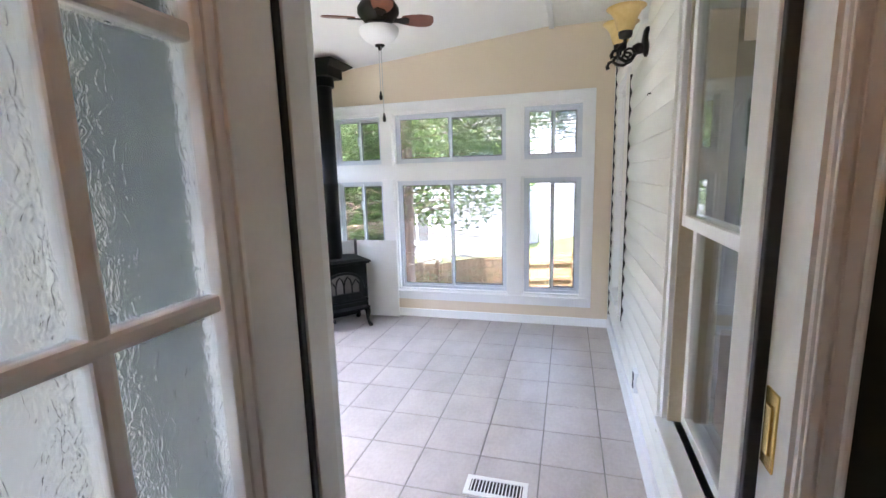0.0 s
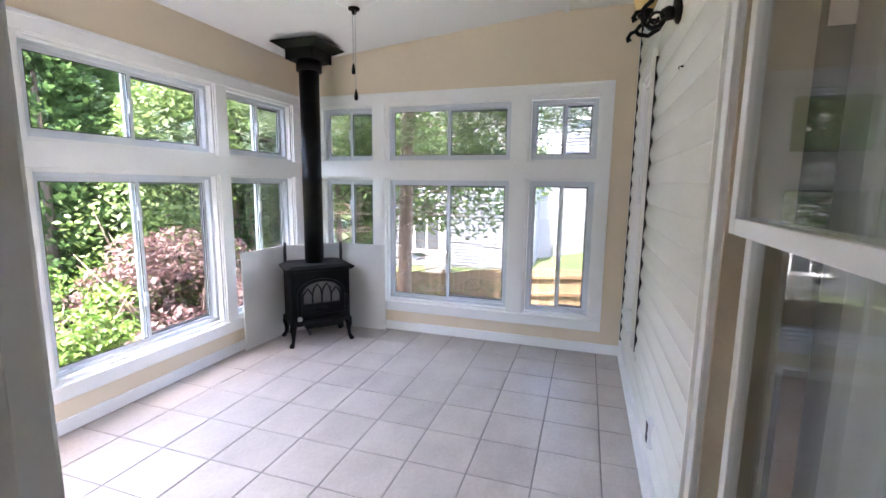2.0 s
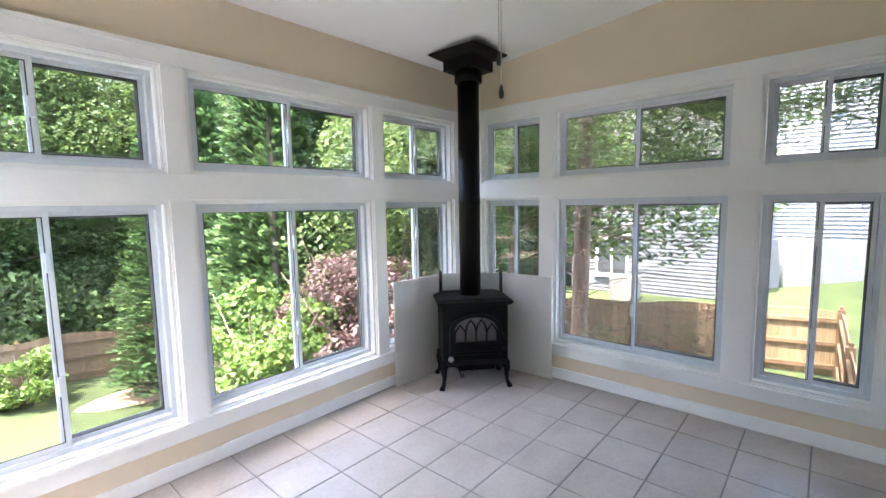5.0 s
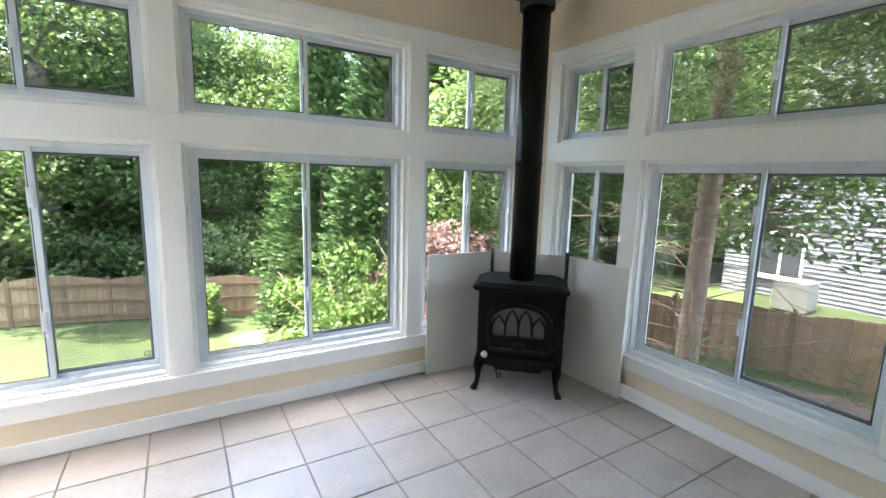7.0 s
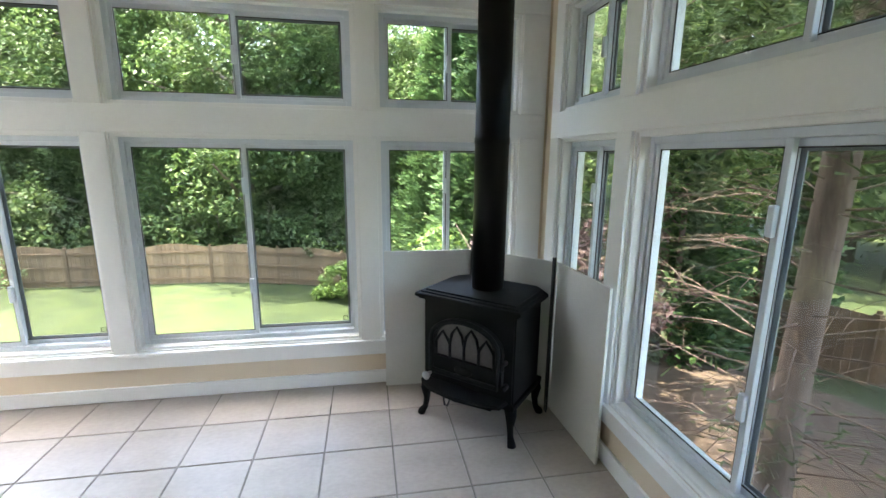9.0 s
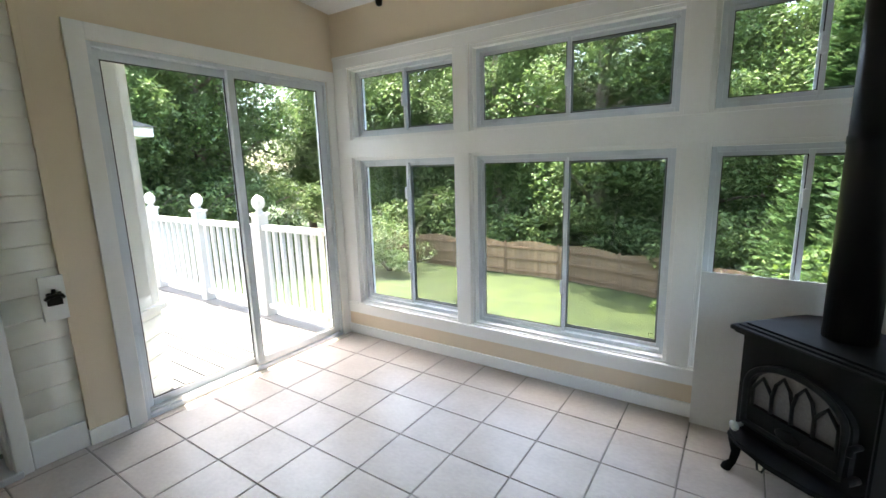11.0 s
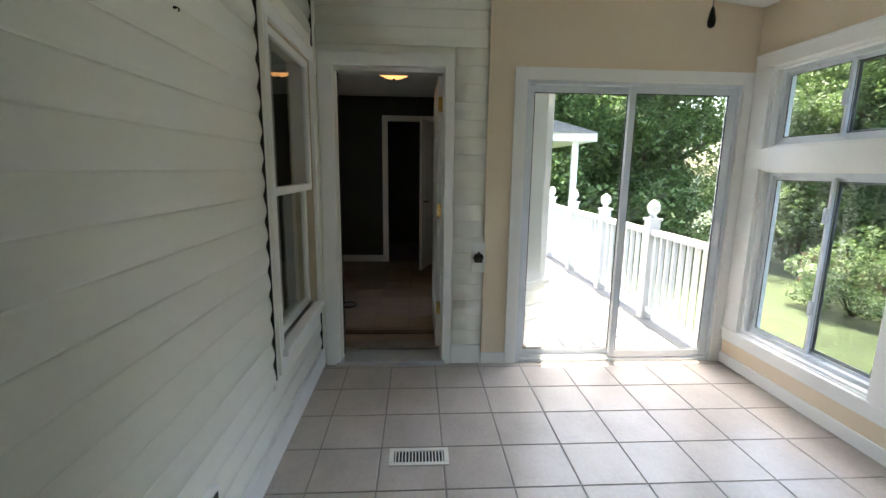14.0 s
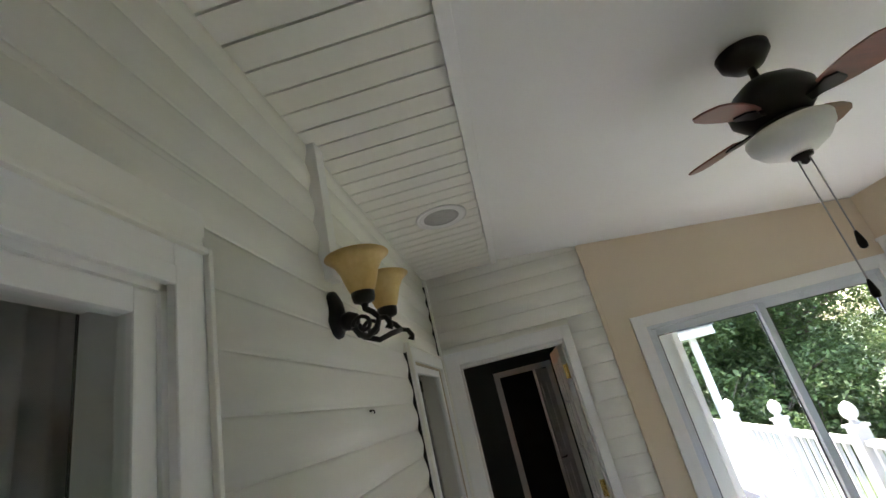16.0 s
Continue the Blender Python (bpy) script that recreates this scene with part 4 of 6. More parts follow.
def fan():
    t = thing("ceiling_fan", pose(FX, FY, 0), "dark bronze ceiling fan with cherry blades and a bowl light", "ceiling fan")
    bm = bmesh.new()
    lathe(bm, [(0.02, FZ - 0.07), (0.045, FZ - 0.062), (0.075, FZ - 0.03), (0.08, FZ + 0.008), (0.02, FZ + 0.008)], 28)
    part("canopy", bm, M_BRONZE, t)
    part("downrod", one(tube, [(0, 0, FZ - 0.17), (0, 0, FZ - 0.05)], 0.013, 12), M_BRONZE, t)
    bm = bmesh.new()
    z = 2.43
    lathe(bm, [(0.02, z + 0.14), (0.05, z + 0.135), (0.095, z + 0.105), (0.124, z + 0.06), (0.124, z + 0.03), (0.105, z + 0.005), (0.09, z - 0.01), (0.075, z - 0.03), (0.02, z - 0.03)], 32)
    part("motor_housing", bm, M_BRONZE, t)
    bm = bmesh.new()
    lathe(bm, [(0.075, z - 0.025), (0.095, z - 0.045), (0.095, z - 0.06), (0.02, z - 0.06)], 28)
    part("light_fitter", bm, M_BRONZE, t)
    bm = bmesh.new()
    lathe(bm, [(0.116, z - 0.052), (0.12, z - 0.06), (0.115, z - 0.085), (0.092, z - 0.116), (0.052, z - 0.140), (0.01, z - 0.146)], 36)
    part("glass_bowl", bm, M_OPAL, t, "frosted white glass bowl")
    bm = bmesh.new()
    lathe(bm, [(0.03, z - 0.146), (0.028, z - 0.155), (0.012, z - 0.16), (0.012, z - 0.172), (0.004, z - 0.178)], 16)
    part("finial", bm, M_BRONZE, t)
    for k in range(4):
        a = radians(FAN_TURN + 90 * k)
        rot = Matrix.Rotation(a, 4, "Z")
        tilt = Matrix.Rotation(radians(-13), 4, "X")
        bm = bmesh.new()
        outline = [(0.14, -0.038), (0.19, -0.053), (0.25, -0.062), (0.30, -0.059), (0.328, -0.043), (0.338, 0.0), (0.328, 0.043), (0.30, 0.059), (0.25, 0.062), (0.19, 0.053), (0.14, 0.038)]
        prism(bm, outline, -0.003, 0.003)
        bmesh.ops.transform(bm, matrix=Matrix.Translation((0, 0, z + 0.002)) @ rot @ tilt, verts=bm.verts)
        blade = part("blade", bm, M_BLADE, t, "cherry stained blade")
        bm = bmesh.new()
        prism(bm, [(0.08, -0.018), (0.12, -0.02), (0.16, -0.034), (0.185, -0.02), (0.185, 0.02), (0.16, 0.034), (0.12, 0.02), (0.08, 0.018)], -0.009, -0.003)
        bmesh.ops.transform(bm, matrix=Matrix.Translation((0, 0, z + 0.002)) @ rot @ tilt, verts=bm.verts)
        part("blade_iron", bm, M_BRONZE, blade)
    for dx, dy, zb in ((0.012, -0.012, 1.83), (-0.012, 0.008, 1.965)):
        bm = bmesh.new()
        tube(bm, [(dx, dy, z - 0.15), (dx, dy, zb + 0.05)], 0.0022, 6)
        ch = part("pull_chain", bm, M_STEEL, t)
        bm = bmesh.new()
        lathe(bm, [(0.003, zb + 0.055), (0.006, zb + 0.045), (0.011, zb + 0.018), (0.009, zb + 0.004), (0.003, zb)], 12, (dx, dy, 0))
        part("pull_knob", bm, M_BRONZE, ch)


FAN_TURN = 28
fan()

# ---- wall sconce and its cable cover ----
def sconce():
    x, y, z = XR + 0.005, 2.886, 2.165
    t = thing("wall_sconce", pose(x, y, z), "black scrolled iron wall sconce with two amber glass bell shades", "wall lamp")
    bm = bmesh.new()
    lathe(bm, [(0.001, 0.0), (0.07, 0.0), (0.068, -0.014), (0.05, -0.024), (0.02, -0.03), (0.001, -0.03)], 28, (0, 0, 0), "x", False)
    for v in bm.verts:
        v.co = Vector((v.co.x, v.co.y * 0.8, v.co.z * 1.1))
    part("back_plate", bm, M_BRONZE, t)
    bm = bmesh.new()
    lathe(bm, [(0.001, 0), (0.025, 0), (0.03, -0.03), (0.018, -0.055), (0.001, -0.06)], 18, (-0.02, 0, -0.03), "x", False)
    part("hub", bm, M_BRONZE, t)
    for s in (-1, 1):
        bm = bmesh.new()
        yy = 0.09 if s > 0 else -0.155
        tube(bm, [(-0.05, 0, -0.035), (-0.08, s * 0.02, -0.085), (-0.115, s * 0.05, -0.10), (-0.15, s * 0.075, -0.085), (-0.165, yy, -0.065), (-0.15, yy, -0.045), (-0.13, yy, -0.03), (-0.13, yy, -0.01)], [0.012, 0.01, 0.009, 0.009, 0.009, 0.009, 0.01, 0.012], 10)
        tube(bm, [(-0.165, yy, -0.065), (-0.185, yy * 1.05, -0.07), (-0.195, yy * 1.08, -0.09), (-0.188, yy * 1.08, -0.104)], [0.008, 0.008, 0.009, 0.012], 10)
        pts = []
        for k in range(15):
            a = k * 0.5
            r = 0.032 * (1 - k / 18)
            pts.append((-0.10 + r * math.cos(a), s * (0.042 + 0.1 * (-0.10 + r * math.cos(a) + 0.1)), -0.062 + r * math.sin(a)))
        tube(bm, pts, 0.0065, 8)
        arm = part("arm", bm, M_BRONZE, t)
        bm = bmesh.new()
        lathe(bm, [(0.012, 0.035), (0.03, 0.042), (0.034, 0.055), (0.034, 0.072), (0.012, 0.072)], 20, (-0.13, yy, -0.05))
        part("cup", bm, M_BRONZE, arm)
        bm = bmesh.new()
        prof = [(0.032, 0.066), (0.040, 0.082), (0.048, 0.105), (0.057, 0.135), (0.074, 0.165), (0.096, 0.182)]
        inner = [(r - 0.004, h) for r, h in reversed(prof)]
        lathe(bm, prof + inner, 32, (-0.13, yy, -0.05), "z", False)
        part("shade", bm, M_AMBER, t, "amber scavo glass bell shade")


sconce()
bm = bmesh.new()
box(bm, XR - 0.032, XR + 0.012, 2.865, 2.935, 2.27, 2.772, 0.004)
tagged(part("cable_cover", bm, M_WHITE), "white boxed cable cover running up the siding from the sconce", "cable cover")

# round ceiling speaker
t = thing("ceiling_speaker", pose(0.205, 2.03, 2.772), "round white ceiling speaker with a grey grille", "speaker")
bm = bmesh.new()
lathe(bm, [(0.112, -0.001), (0.138, -0.001), (0.138, -0.008), (0.118, -0.011), (0.112, -0.006)], 36)
part("rim", bm, M_WHITE, t)
bm = bmesh.new()
lathe(bm, [(0.001, -0.008), (0.06, -0.008), (0.113, -0.005), (0.113, 0.0), (0.001, 0.0)], 36, (0, 0, 0), "z", False)
part("grille", bm, surface("grey_speaker_mesh", (0.4, 0.4, 0.39), (0.5, 0.5, 0.49), 0.6, 30, 0.3, 300), t)

# floor register
t = thing("floor_register", pose(-0.16, 2.07, 0.0), "cream enamelled floor air register with slots", "floor vent")
bm = bmesh.new()
for a, b, c, d in ((-0.15, 0.15, -0.068, -0.044), (-0.15, 0.15, 0.044, 0.068), (-0.15, -0.126, -0.044, 0.044), (0.126, 0.15, -0.044, 0.044)):
    box(bm, a, b, c, d, 0.0, 0.006, 0.002)
part("frame", bm, M_CREAM, t)
# Near-black plate paints the darkness of the duct below the slats.
part("duct_shade", one(box, -0.126, 0.126, -0.044, 0.044, 0.0, 0.0012), M_VOID, t)
for k in range(15):
    x = -0.118 + k * 0.0168
    part("slat", one(box, x - 0.0028, x + 0.0028, -0.044, 0.044, 0.0012, 0.005), M_CREAM, t)

# outlet and switch box on the siding
t = thing("wall_outlet", pose(XR, 2.74, 0.31), "white outlet with a lifted cover low on the siding", "outlet")
part("plate", one(box, -0.012, 0.012, -0.04, 0.04, -0.06, 0.06, 0.003), M_WHITE, t)
part("socket", one(box, -0.0155, -0.0115, -0.02, 0.02, -0.042, -0.006, 0.001), M_RUBBER, t)
part("socket", one(box, -0.0155, -0.0115, -0.02, 0.02, 0.008, 0.044, 0.001), M_RUBBER, t)
t = thing("bottle_opener", pose(-0.588, YN - 0.01, 0.81), "iron bottle opener on a white block mounted on the siding", "bottle opener")
part("mount_block", one(box, -0.048, 0.048, -0.02, 0.018, -0.11, 0.11, 0.004), M_WHITE, t)
bm = bmesh.new()
box(bm, -0.03, 0.03, 0.018, 0.026, -0.035, 0.03, 0.004)
tube(bm, [(-0.034, 0.026, 0.0), (-0.024, 0.042, 0.014), (0.0, 0.048, 0.02), (0.024, 0.042, 0.014), (0.034, 0.026, 0.0)], 0.009, 8)
tube(bm, [(0, 0.024, 0.018), (0, 0.026, 0.045)], [0.012, 0.008], 8)
part("opener", bm, M_BRONZE, t)

# small hook screwed into the siding
t = thing("wall_hook", pose(XR - 0.001, 2.70, 1.872), "tiny dark metal hook screwed into the white siding", "hook")
part("hook", one(tube, [(0.004, 0, 0), (-0.008, 0, 0), (-0.012, 0, -0.003), (-0.012, 0, -0.008), (-0.009, 0, -0.010)], 0.002, 6), M_BRONZE, t)
part("washer", one(lathe, [(0.001, -0.004), (0.004, -0.004), (0.004, 0.003), (0.001, 0.003)], 12, (0, 0, 0), "x", False), M_BRONZE, t)

# ---- hall of the house ----
HX0, HX1, HY0, HC, HF = -1.02, 1.3, -2.5, 2.44, 0.05
BAY_WIN = (-0.3, 0.55, 0.5, 2.15)
tagged(part("hall_floor", one(box, HX0, HX1, -4.2, 0.775, -0.1, HF - 0.003), M_GROUT), "tiled hall floor with brown ceramic tiles", "floor", kind="structure")
tagged(part("hall_ceiling", one(box, HX0 - 0.1, HX1 + 0.1, -4.2, 0.77, HC, HC + 0.08), M_CEIL), "plain hall ceiling", "ceiling", kind="structure")
tagged(part("hall_wall_left", one(panel_with_holes, -4.2, 0.60, -0.1, HC, [BAY_WIN], HX0 - 0.02, HX0, "y"), M_GREEN), "dark green painted hall wall with a wide bay window", "wall", kind="structure")
tagged(part("hall_wall_right", one(box, HX1, HX1 + 0.1, -4.2, 0.77, -0.1, HC), M_GREEN), "dark green painted hall wall", "wall", kind="structure")
tagged(part("hall_wall_end", one(panel_with_holes, HX0, HX1, -0.1, HC, [(-0.40, 0.28, -0.1, 2.10)], HY0 - 0.1, HY0, "x"), M_GREEN), "dark green painted hall end wall with a doorway", "wall", kind="structure")
tagged(part("hall_room_back", one(box, HX0, HX1, -4.3, -4.2, -0.1, HC), M_GREEN), "dark wall of the room beyond the hall", "wall", kind="structure")
t = thing("door_3", pose(0, HY0, HF), "white panelled hall door standing ajar in a white frame", "door", "", "structure")
bm = bmesh.new()
for a, b in ((-0.48, -0.40), (0.28, 0.36)):
    box(bm, a, b, 0.0, 0.018, 0.0, 2.13, 0.004)
box(bm, -0.40, 0.28, 0.0, 0.018, 2.05, 2.13, 0.004)
part("door_casing", bm, M_DOORPAINT, t)
bm = bmesh.new()
box(bm, 0, 0.64, -0.018, 0.018, 0.01, 2.03, 0.003)
for a, b in ((0.10, 0.28), (0.36, 0.54)):
    for c, d in ((0.2, 0.85), (1.0, 1.85)):
        box(bm, a, b, 0.014, 0.024, c, d, 0.006)
leaf = part("leaf", bm, M_DOORPAINT, t)
leaf.matrix_local = pose(-0.39, 0.02, 0, 0, 0, 72)
bm = bmesh.new()
tube(bm, [(0.58, -0.02, 0.95), (0.58, -0.06, 0.95), (0.50, -0.065, 0.95)], 0.009, 8)
tube(bm, [(0.58, 0.02, 0.95), (0.58, 0.06, 0.95), (0.50, 0.065, 0.95)], 0.009, 8)
part("lever_handle", bm, M_BRONZE, leaf)
board("hall_baseboard", 0.36, HX1, HY0, HY0 + 0.014, HF, HF + 0.1, "white painted hall baseboard", M_DOORPAINT)
board("hall_threshold_strip", -0.62, XR + 0.16, 0.42, 0.50, HF - 0.002, HF + 0.008, "dark oak floor strip across the hall", M_WOODSTRIP)
t = thing("hall_ceiling_light", pose(0.06, 0.0, HC), "lit amber alabaster bowl ceiling light", "ceiling light")
bm = bmesh.new()
lathe(bm, [(0.001, -0.002), (0.09, -0.002), (0.09, -0.02), (0.02, -0.03), (0.012, -0.25), (0.001, -0.255)], 24, (0, 0, 0), "z", False)
part("fitting", bm, M_BRONZE, t)
bm = bmesh.new()
lathe(bm, [(0.17, -0.14), (0.165, -0.16), (0.13, -0.20), (0.07, -0.228), (0.014, -0.235)], 32, (0, 0, 0), "z", False)
part("glass_bowl", bm, glow_mat("glowing_amber_glass", (1.0, 0.5, 0.19), 0.11), t)

bm = bmesh.new()
tube(bm, [(0.085 * math.cos(k * 0.45) * (1 - k * 0.004), 0.085 * math.sin(k * 0.45) * (1 - k * 0.004), 0.008 + 0.0006 * k) for k in range(26)], 0.007, 6)
o = tagged(part("coiled_cord", bm, M_RUBBER), "dark cord coiled in a ring on the brown hall tiles", "cord")
o.location = (0.55, -0.28, HF)

# ---- outdoors ----
def smooth(a, b, v):
    v = min(1, max(0, (v - a) / (b - a)))
    return v * v * (3 - 2 * v)


def ground_z(x, y):
    west = min(max(-x, 0), 16)
    z = -1.9 - 1.4 * smooth(3.0, 15.0, -x) - 0.65 * smooth(-3.0, 7.0, y) * smooth(6.0, 16.0, -x)
    mid = -1.88 - 0.095 * min(west, 6) - 0.19 * max(0, west - 6) + 0.1 * smooth(0.0, 4.0, x)
    far = -1.75 + 0.9 * smooth(-3.0, 3.0, x) - 0.5 * smooth(4.0, 14.0, -x) + 0.03 * max(0, y - 17)
    a, b = smooth(6.5, 11.5, y), smooth(12.5, 18.0, y)
    return (z * (1 - a) + mid * a) * (1 - b) + far * b + 0.05 * noise.noise((x * 0.3, y * 0.3, 0))


def ground(bm):
    xs = [-900, -300, -120, -60] + [-44 + 1.5 * k for k in range(48)] + [40, 60, 120, 300, 900]
    ys = [-900, -300, -120, -60] + [-40 + 1.0 * k for k in range(90)] + [60, 120, 300, 900]
    grid = [[bm.verts.new((x, y, ground_z(max(-45, min(30, x)), max(-40, min(50, y))))) for y in ys] for x in xs]
    for i in range(len(xs) - 1):
        for j in range(len(ys) - 1):
            bm.faces.new((grid[i][j], grid[i + 1][j], grid[i + 1][j + 1], grid[i][j + 1])).smooth = True


tagged(part("ground", one(ground), M_GRASS), "sunlit mown green lawn", "lawn", kind="structure")

# deck
DZ = -0.04
tagged(part("deck", one(box, -2.68, 3.0, -6.5, 0.845, DZ - 0.3, DZ - 0.07), M_WOODSTRIP), "raised deck of pale grey boards outside the sliding door", "deck", kind="structure")
deck_ob = bpy.data.objects["deck"]
deck_board = None
x = -2.66
while x < 0.2:
    if deck_board is None:
        deck_board = part("deck_board", one(box, 0, 0.130, -6.5, 0.845, DZ - 0.0705, DZ, 0.003), M_DECK, deck_ob)
        deck_board.matrix_world = pose(x, 0, 0)
    else:
        o = new("deck_board", deck_board.data)
        o.parent = deck_ob
        o.matrix_world = pose(x, 0, 0)
    x += 0.14


def railing():
    t = thing("deck_railing", pose(-2.49, 0, DZ), "white vinyl deck railing with ball-topped posts", "railing")
    ys = [0.80, -0.17, -1.3, -2.42, -3.52, -4.6, -5.7]
    post = baluster = ball = None
    for k, y in enumerate(ys):
        if k == 0:
            continue
        if post is None:
            bm = bmesh.new()
            box(bm, -0.055, 0.055, -0.055, 0.055, -0.12, 1.0, 0.006)
            box(bm, -0.07, 0.07, -0.07, 0.07, 1.0, 1.025, 0.006)
            post = part("post", bm, M_RAIL, t)
            post.location = (0, y, 0)
            bm = bmesh.new()
            lathe(bm, [(0.05, 1.025), (0.03, 1.045), (0.028, 1.06), (0.05, 1.08), (0.062, 1.115), (0.058, 1.15), (0.04, 1.18), (0.012, 1.2), (0.002, 1.203)], 20)
            ball = part("ball_cap", bm, M_RAIL, post)
        else:
            p = new("post", post.data)
            p.parent = t
            p.location = (0, y, 0)
            c = new("ball_cap", ball.data)
            c.parent = p
    for a, b in zip(ys, ys[1:]):
        bm = bmesh.new()
        box(bm, -0.035, 0.035, b + 0.055, a - 0.055, 0.86, 0.915, 0.008)
        part("top_rail", bm, M_RAIL, t)
        bm = bmesh.new()
        box(bm, -0.03, 0.03, b + 0.055, a - 0.055, 0.08, 0.13, 0.006)
        part("bottom_rail", bm, M_RAIL, t)
        n = 8
        for k in range(n):
            y = a + (b - a) * (k + 1) / (n + 1)
            if baluster is None:
                baluster = part("baluster", one(box, -0.018, 0.018, -0.018, 0.018, 0.13, 0.86, 0.003), M_RAIL, t)
                baluster.location = (0, y, 0)
            else:
                o = new("baluster", baluster.data)
                o.parent = t
                o.location = (0, y, 0)


railing()

# bay of the house beside the sliding door
t = thing("house_bay", pose(0, 0, 0), "white sided house bay with a tall window beside the deck", "house bay", "", "structure")


def bay(bm):
    panel_with_holes(bm, -4.2, 0.60, DZ, 2.6, [BAY_WIN], -1.20, HX0 - 0.021, "y")
    plan = [(-0.70, 0.843), (-0.84, 0.843), (-1.20, 0.60), (-1.05, 0.55), (-0.80, 0.745), (-0.70, 0.745)]
    prism(bm, plan, DZ, 0.57)
    prism(bm, plan, 2.16, 2.6)
    prism(bm, [(-0.70, 0.843), (-0.84, 0.843), (-0.80, 0.745), (-0.70, 0.745)], 0.57, 2.16)


part("bay_wall", one(bay), M_SIDING, t)
ang = math.degrees(math.atan2(0.60 - 0.843, -1.20 + 0.84))
for k in range(4):
    siding_board(0.43, t, pose(-0.84, 0.843, DZ + 0.03 + k * 0.127, 0, 0, ang))
part("bay_sill", one(prism, [(-0.70, 0.853), (-0.84, 0.853), (-1.235, 0.61), (-1.235, -1.1), (-1.201, -1.1), (-1.201, 0.60), (-0.84, 0.844), (-0.70, 0.844)], 0.52, 0.56), M_WHITE, t)
bm = bmesh.new()
frame_bars(bm, 0.02, 0.43, 0.57, 2.16, 0.07, 0.0, 0.03, 0.004)
o = part("bay_side_frame", bm, M_WHITE, t)
o.matrix_world = pose(-0.84, 0.843, 0, 0, 0, ang)
o = part("bay_side_pane", one(box, 0.085, 0.365, 0.002, 0.008, 0.63, 2.1), M_BLIND, t, "white blind behind the side pane")
o.matrix_world = pose(-0.84, 0.843, 0, 0, 0, ang)
t = thing("window_bay", pose(-1.0, BAY_WIN[0], BAY_WIN[2], 0, 0, 90), "white framed bay window of the house over the deck", "window", "", "structure")
wd, hh = BAY_WIN[1] - BAY_WIN[0], BAY_WIN[3] - BAY_WIN[2]
bm = bmesh.new()
frame_bars(bm, 0, wd, 0, hh, 0.06, 0.0, 0.11, 0.004)
for k in (1, 2):
    box(bm, wd * k / 3 - 0.03, wd * k / 3 + 0.03, 0.0, 0.11, 0.06, hh - 0.06, 0.004)
part("window_frame", bm, M_WHITE, t)
for k in range(3):
    g = part("pane", one(box, wd * k / 3 + 0.03, wd * (k + 1) / 3 - 0.03, 0.05, 0.055, 0.06, hh - 0.06), M_GLASS, t)
    g.visible_shadow = False

# porch roof further along the deck
t = thing("porch_roof", pose(-2.7, -7.0, DZ), "white porch roof on square posts at the far end of the deck", "porch")
part("eave", one(box, -1.4, 2.6, -2.0, 1.3, 2.12, 2.30, 0.01), M_WHITE, t)
part("roof_deck", one(prism, [(-1.45, 2.30), (2.6, 2.30), (2.6, 3.3)], -2.0, 1.35, "y"), M_ROOF, t)
for x in (-1.0, 2.0):
    part("post", one(box, x - 0.06, x + 0.06, 1.0, 1.12, 0.0, 2.12, 0.005), M_WHITE, t)

# main house behind the siding, plain
tagged(part("house_body", one(box, XR + 2.2, 9, -6.5, 6, -3, 5), M_SIDING), "plain white sided body of the house", "house", kind="structure")
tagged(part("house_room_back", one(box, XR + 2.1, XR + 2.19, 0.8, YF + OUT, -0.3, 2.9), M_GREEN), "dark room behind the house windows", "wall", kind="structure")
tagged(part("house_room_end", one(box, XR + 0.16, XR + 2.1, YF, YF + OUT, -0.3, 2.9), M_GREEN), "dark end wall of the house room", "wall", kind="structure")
tagged(part("house_room_floor", one(box, XR + 0.16, XR + 2.1, 0.8, YF, -0.3, 0.05), M_WOODSTRIP), "dark wooden floor of the house room", "floor", kind="structure")
tagged(part("house_room_ceiling", one(box, XR + 0.16, XR + 2.1, 0.8, YF, 2.5, 2.9), M_CEIL), "plain ceiling of the house room", "ceiling", kind="structure")
tagged(part("sunroom_base", one(box, XL - OUT, XR + 2.1, YN - 0.1, YF + OUT, -3.2, -0.305), M_CONCRETE), "rendered base wall under the sunroom", "foundation", kind="structure")


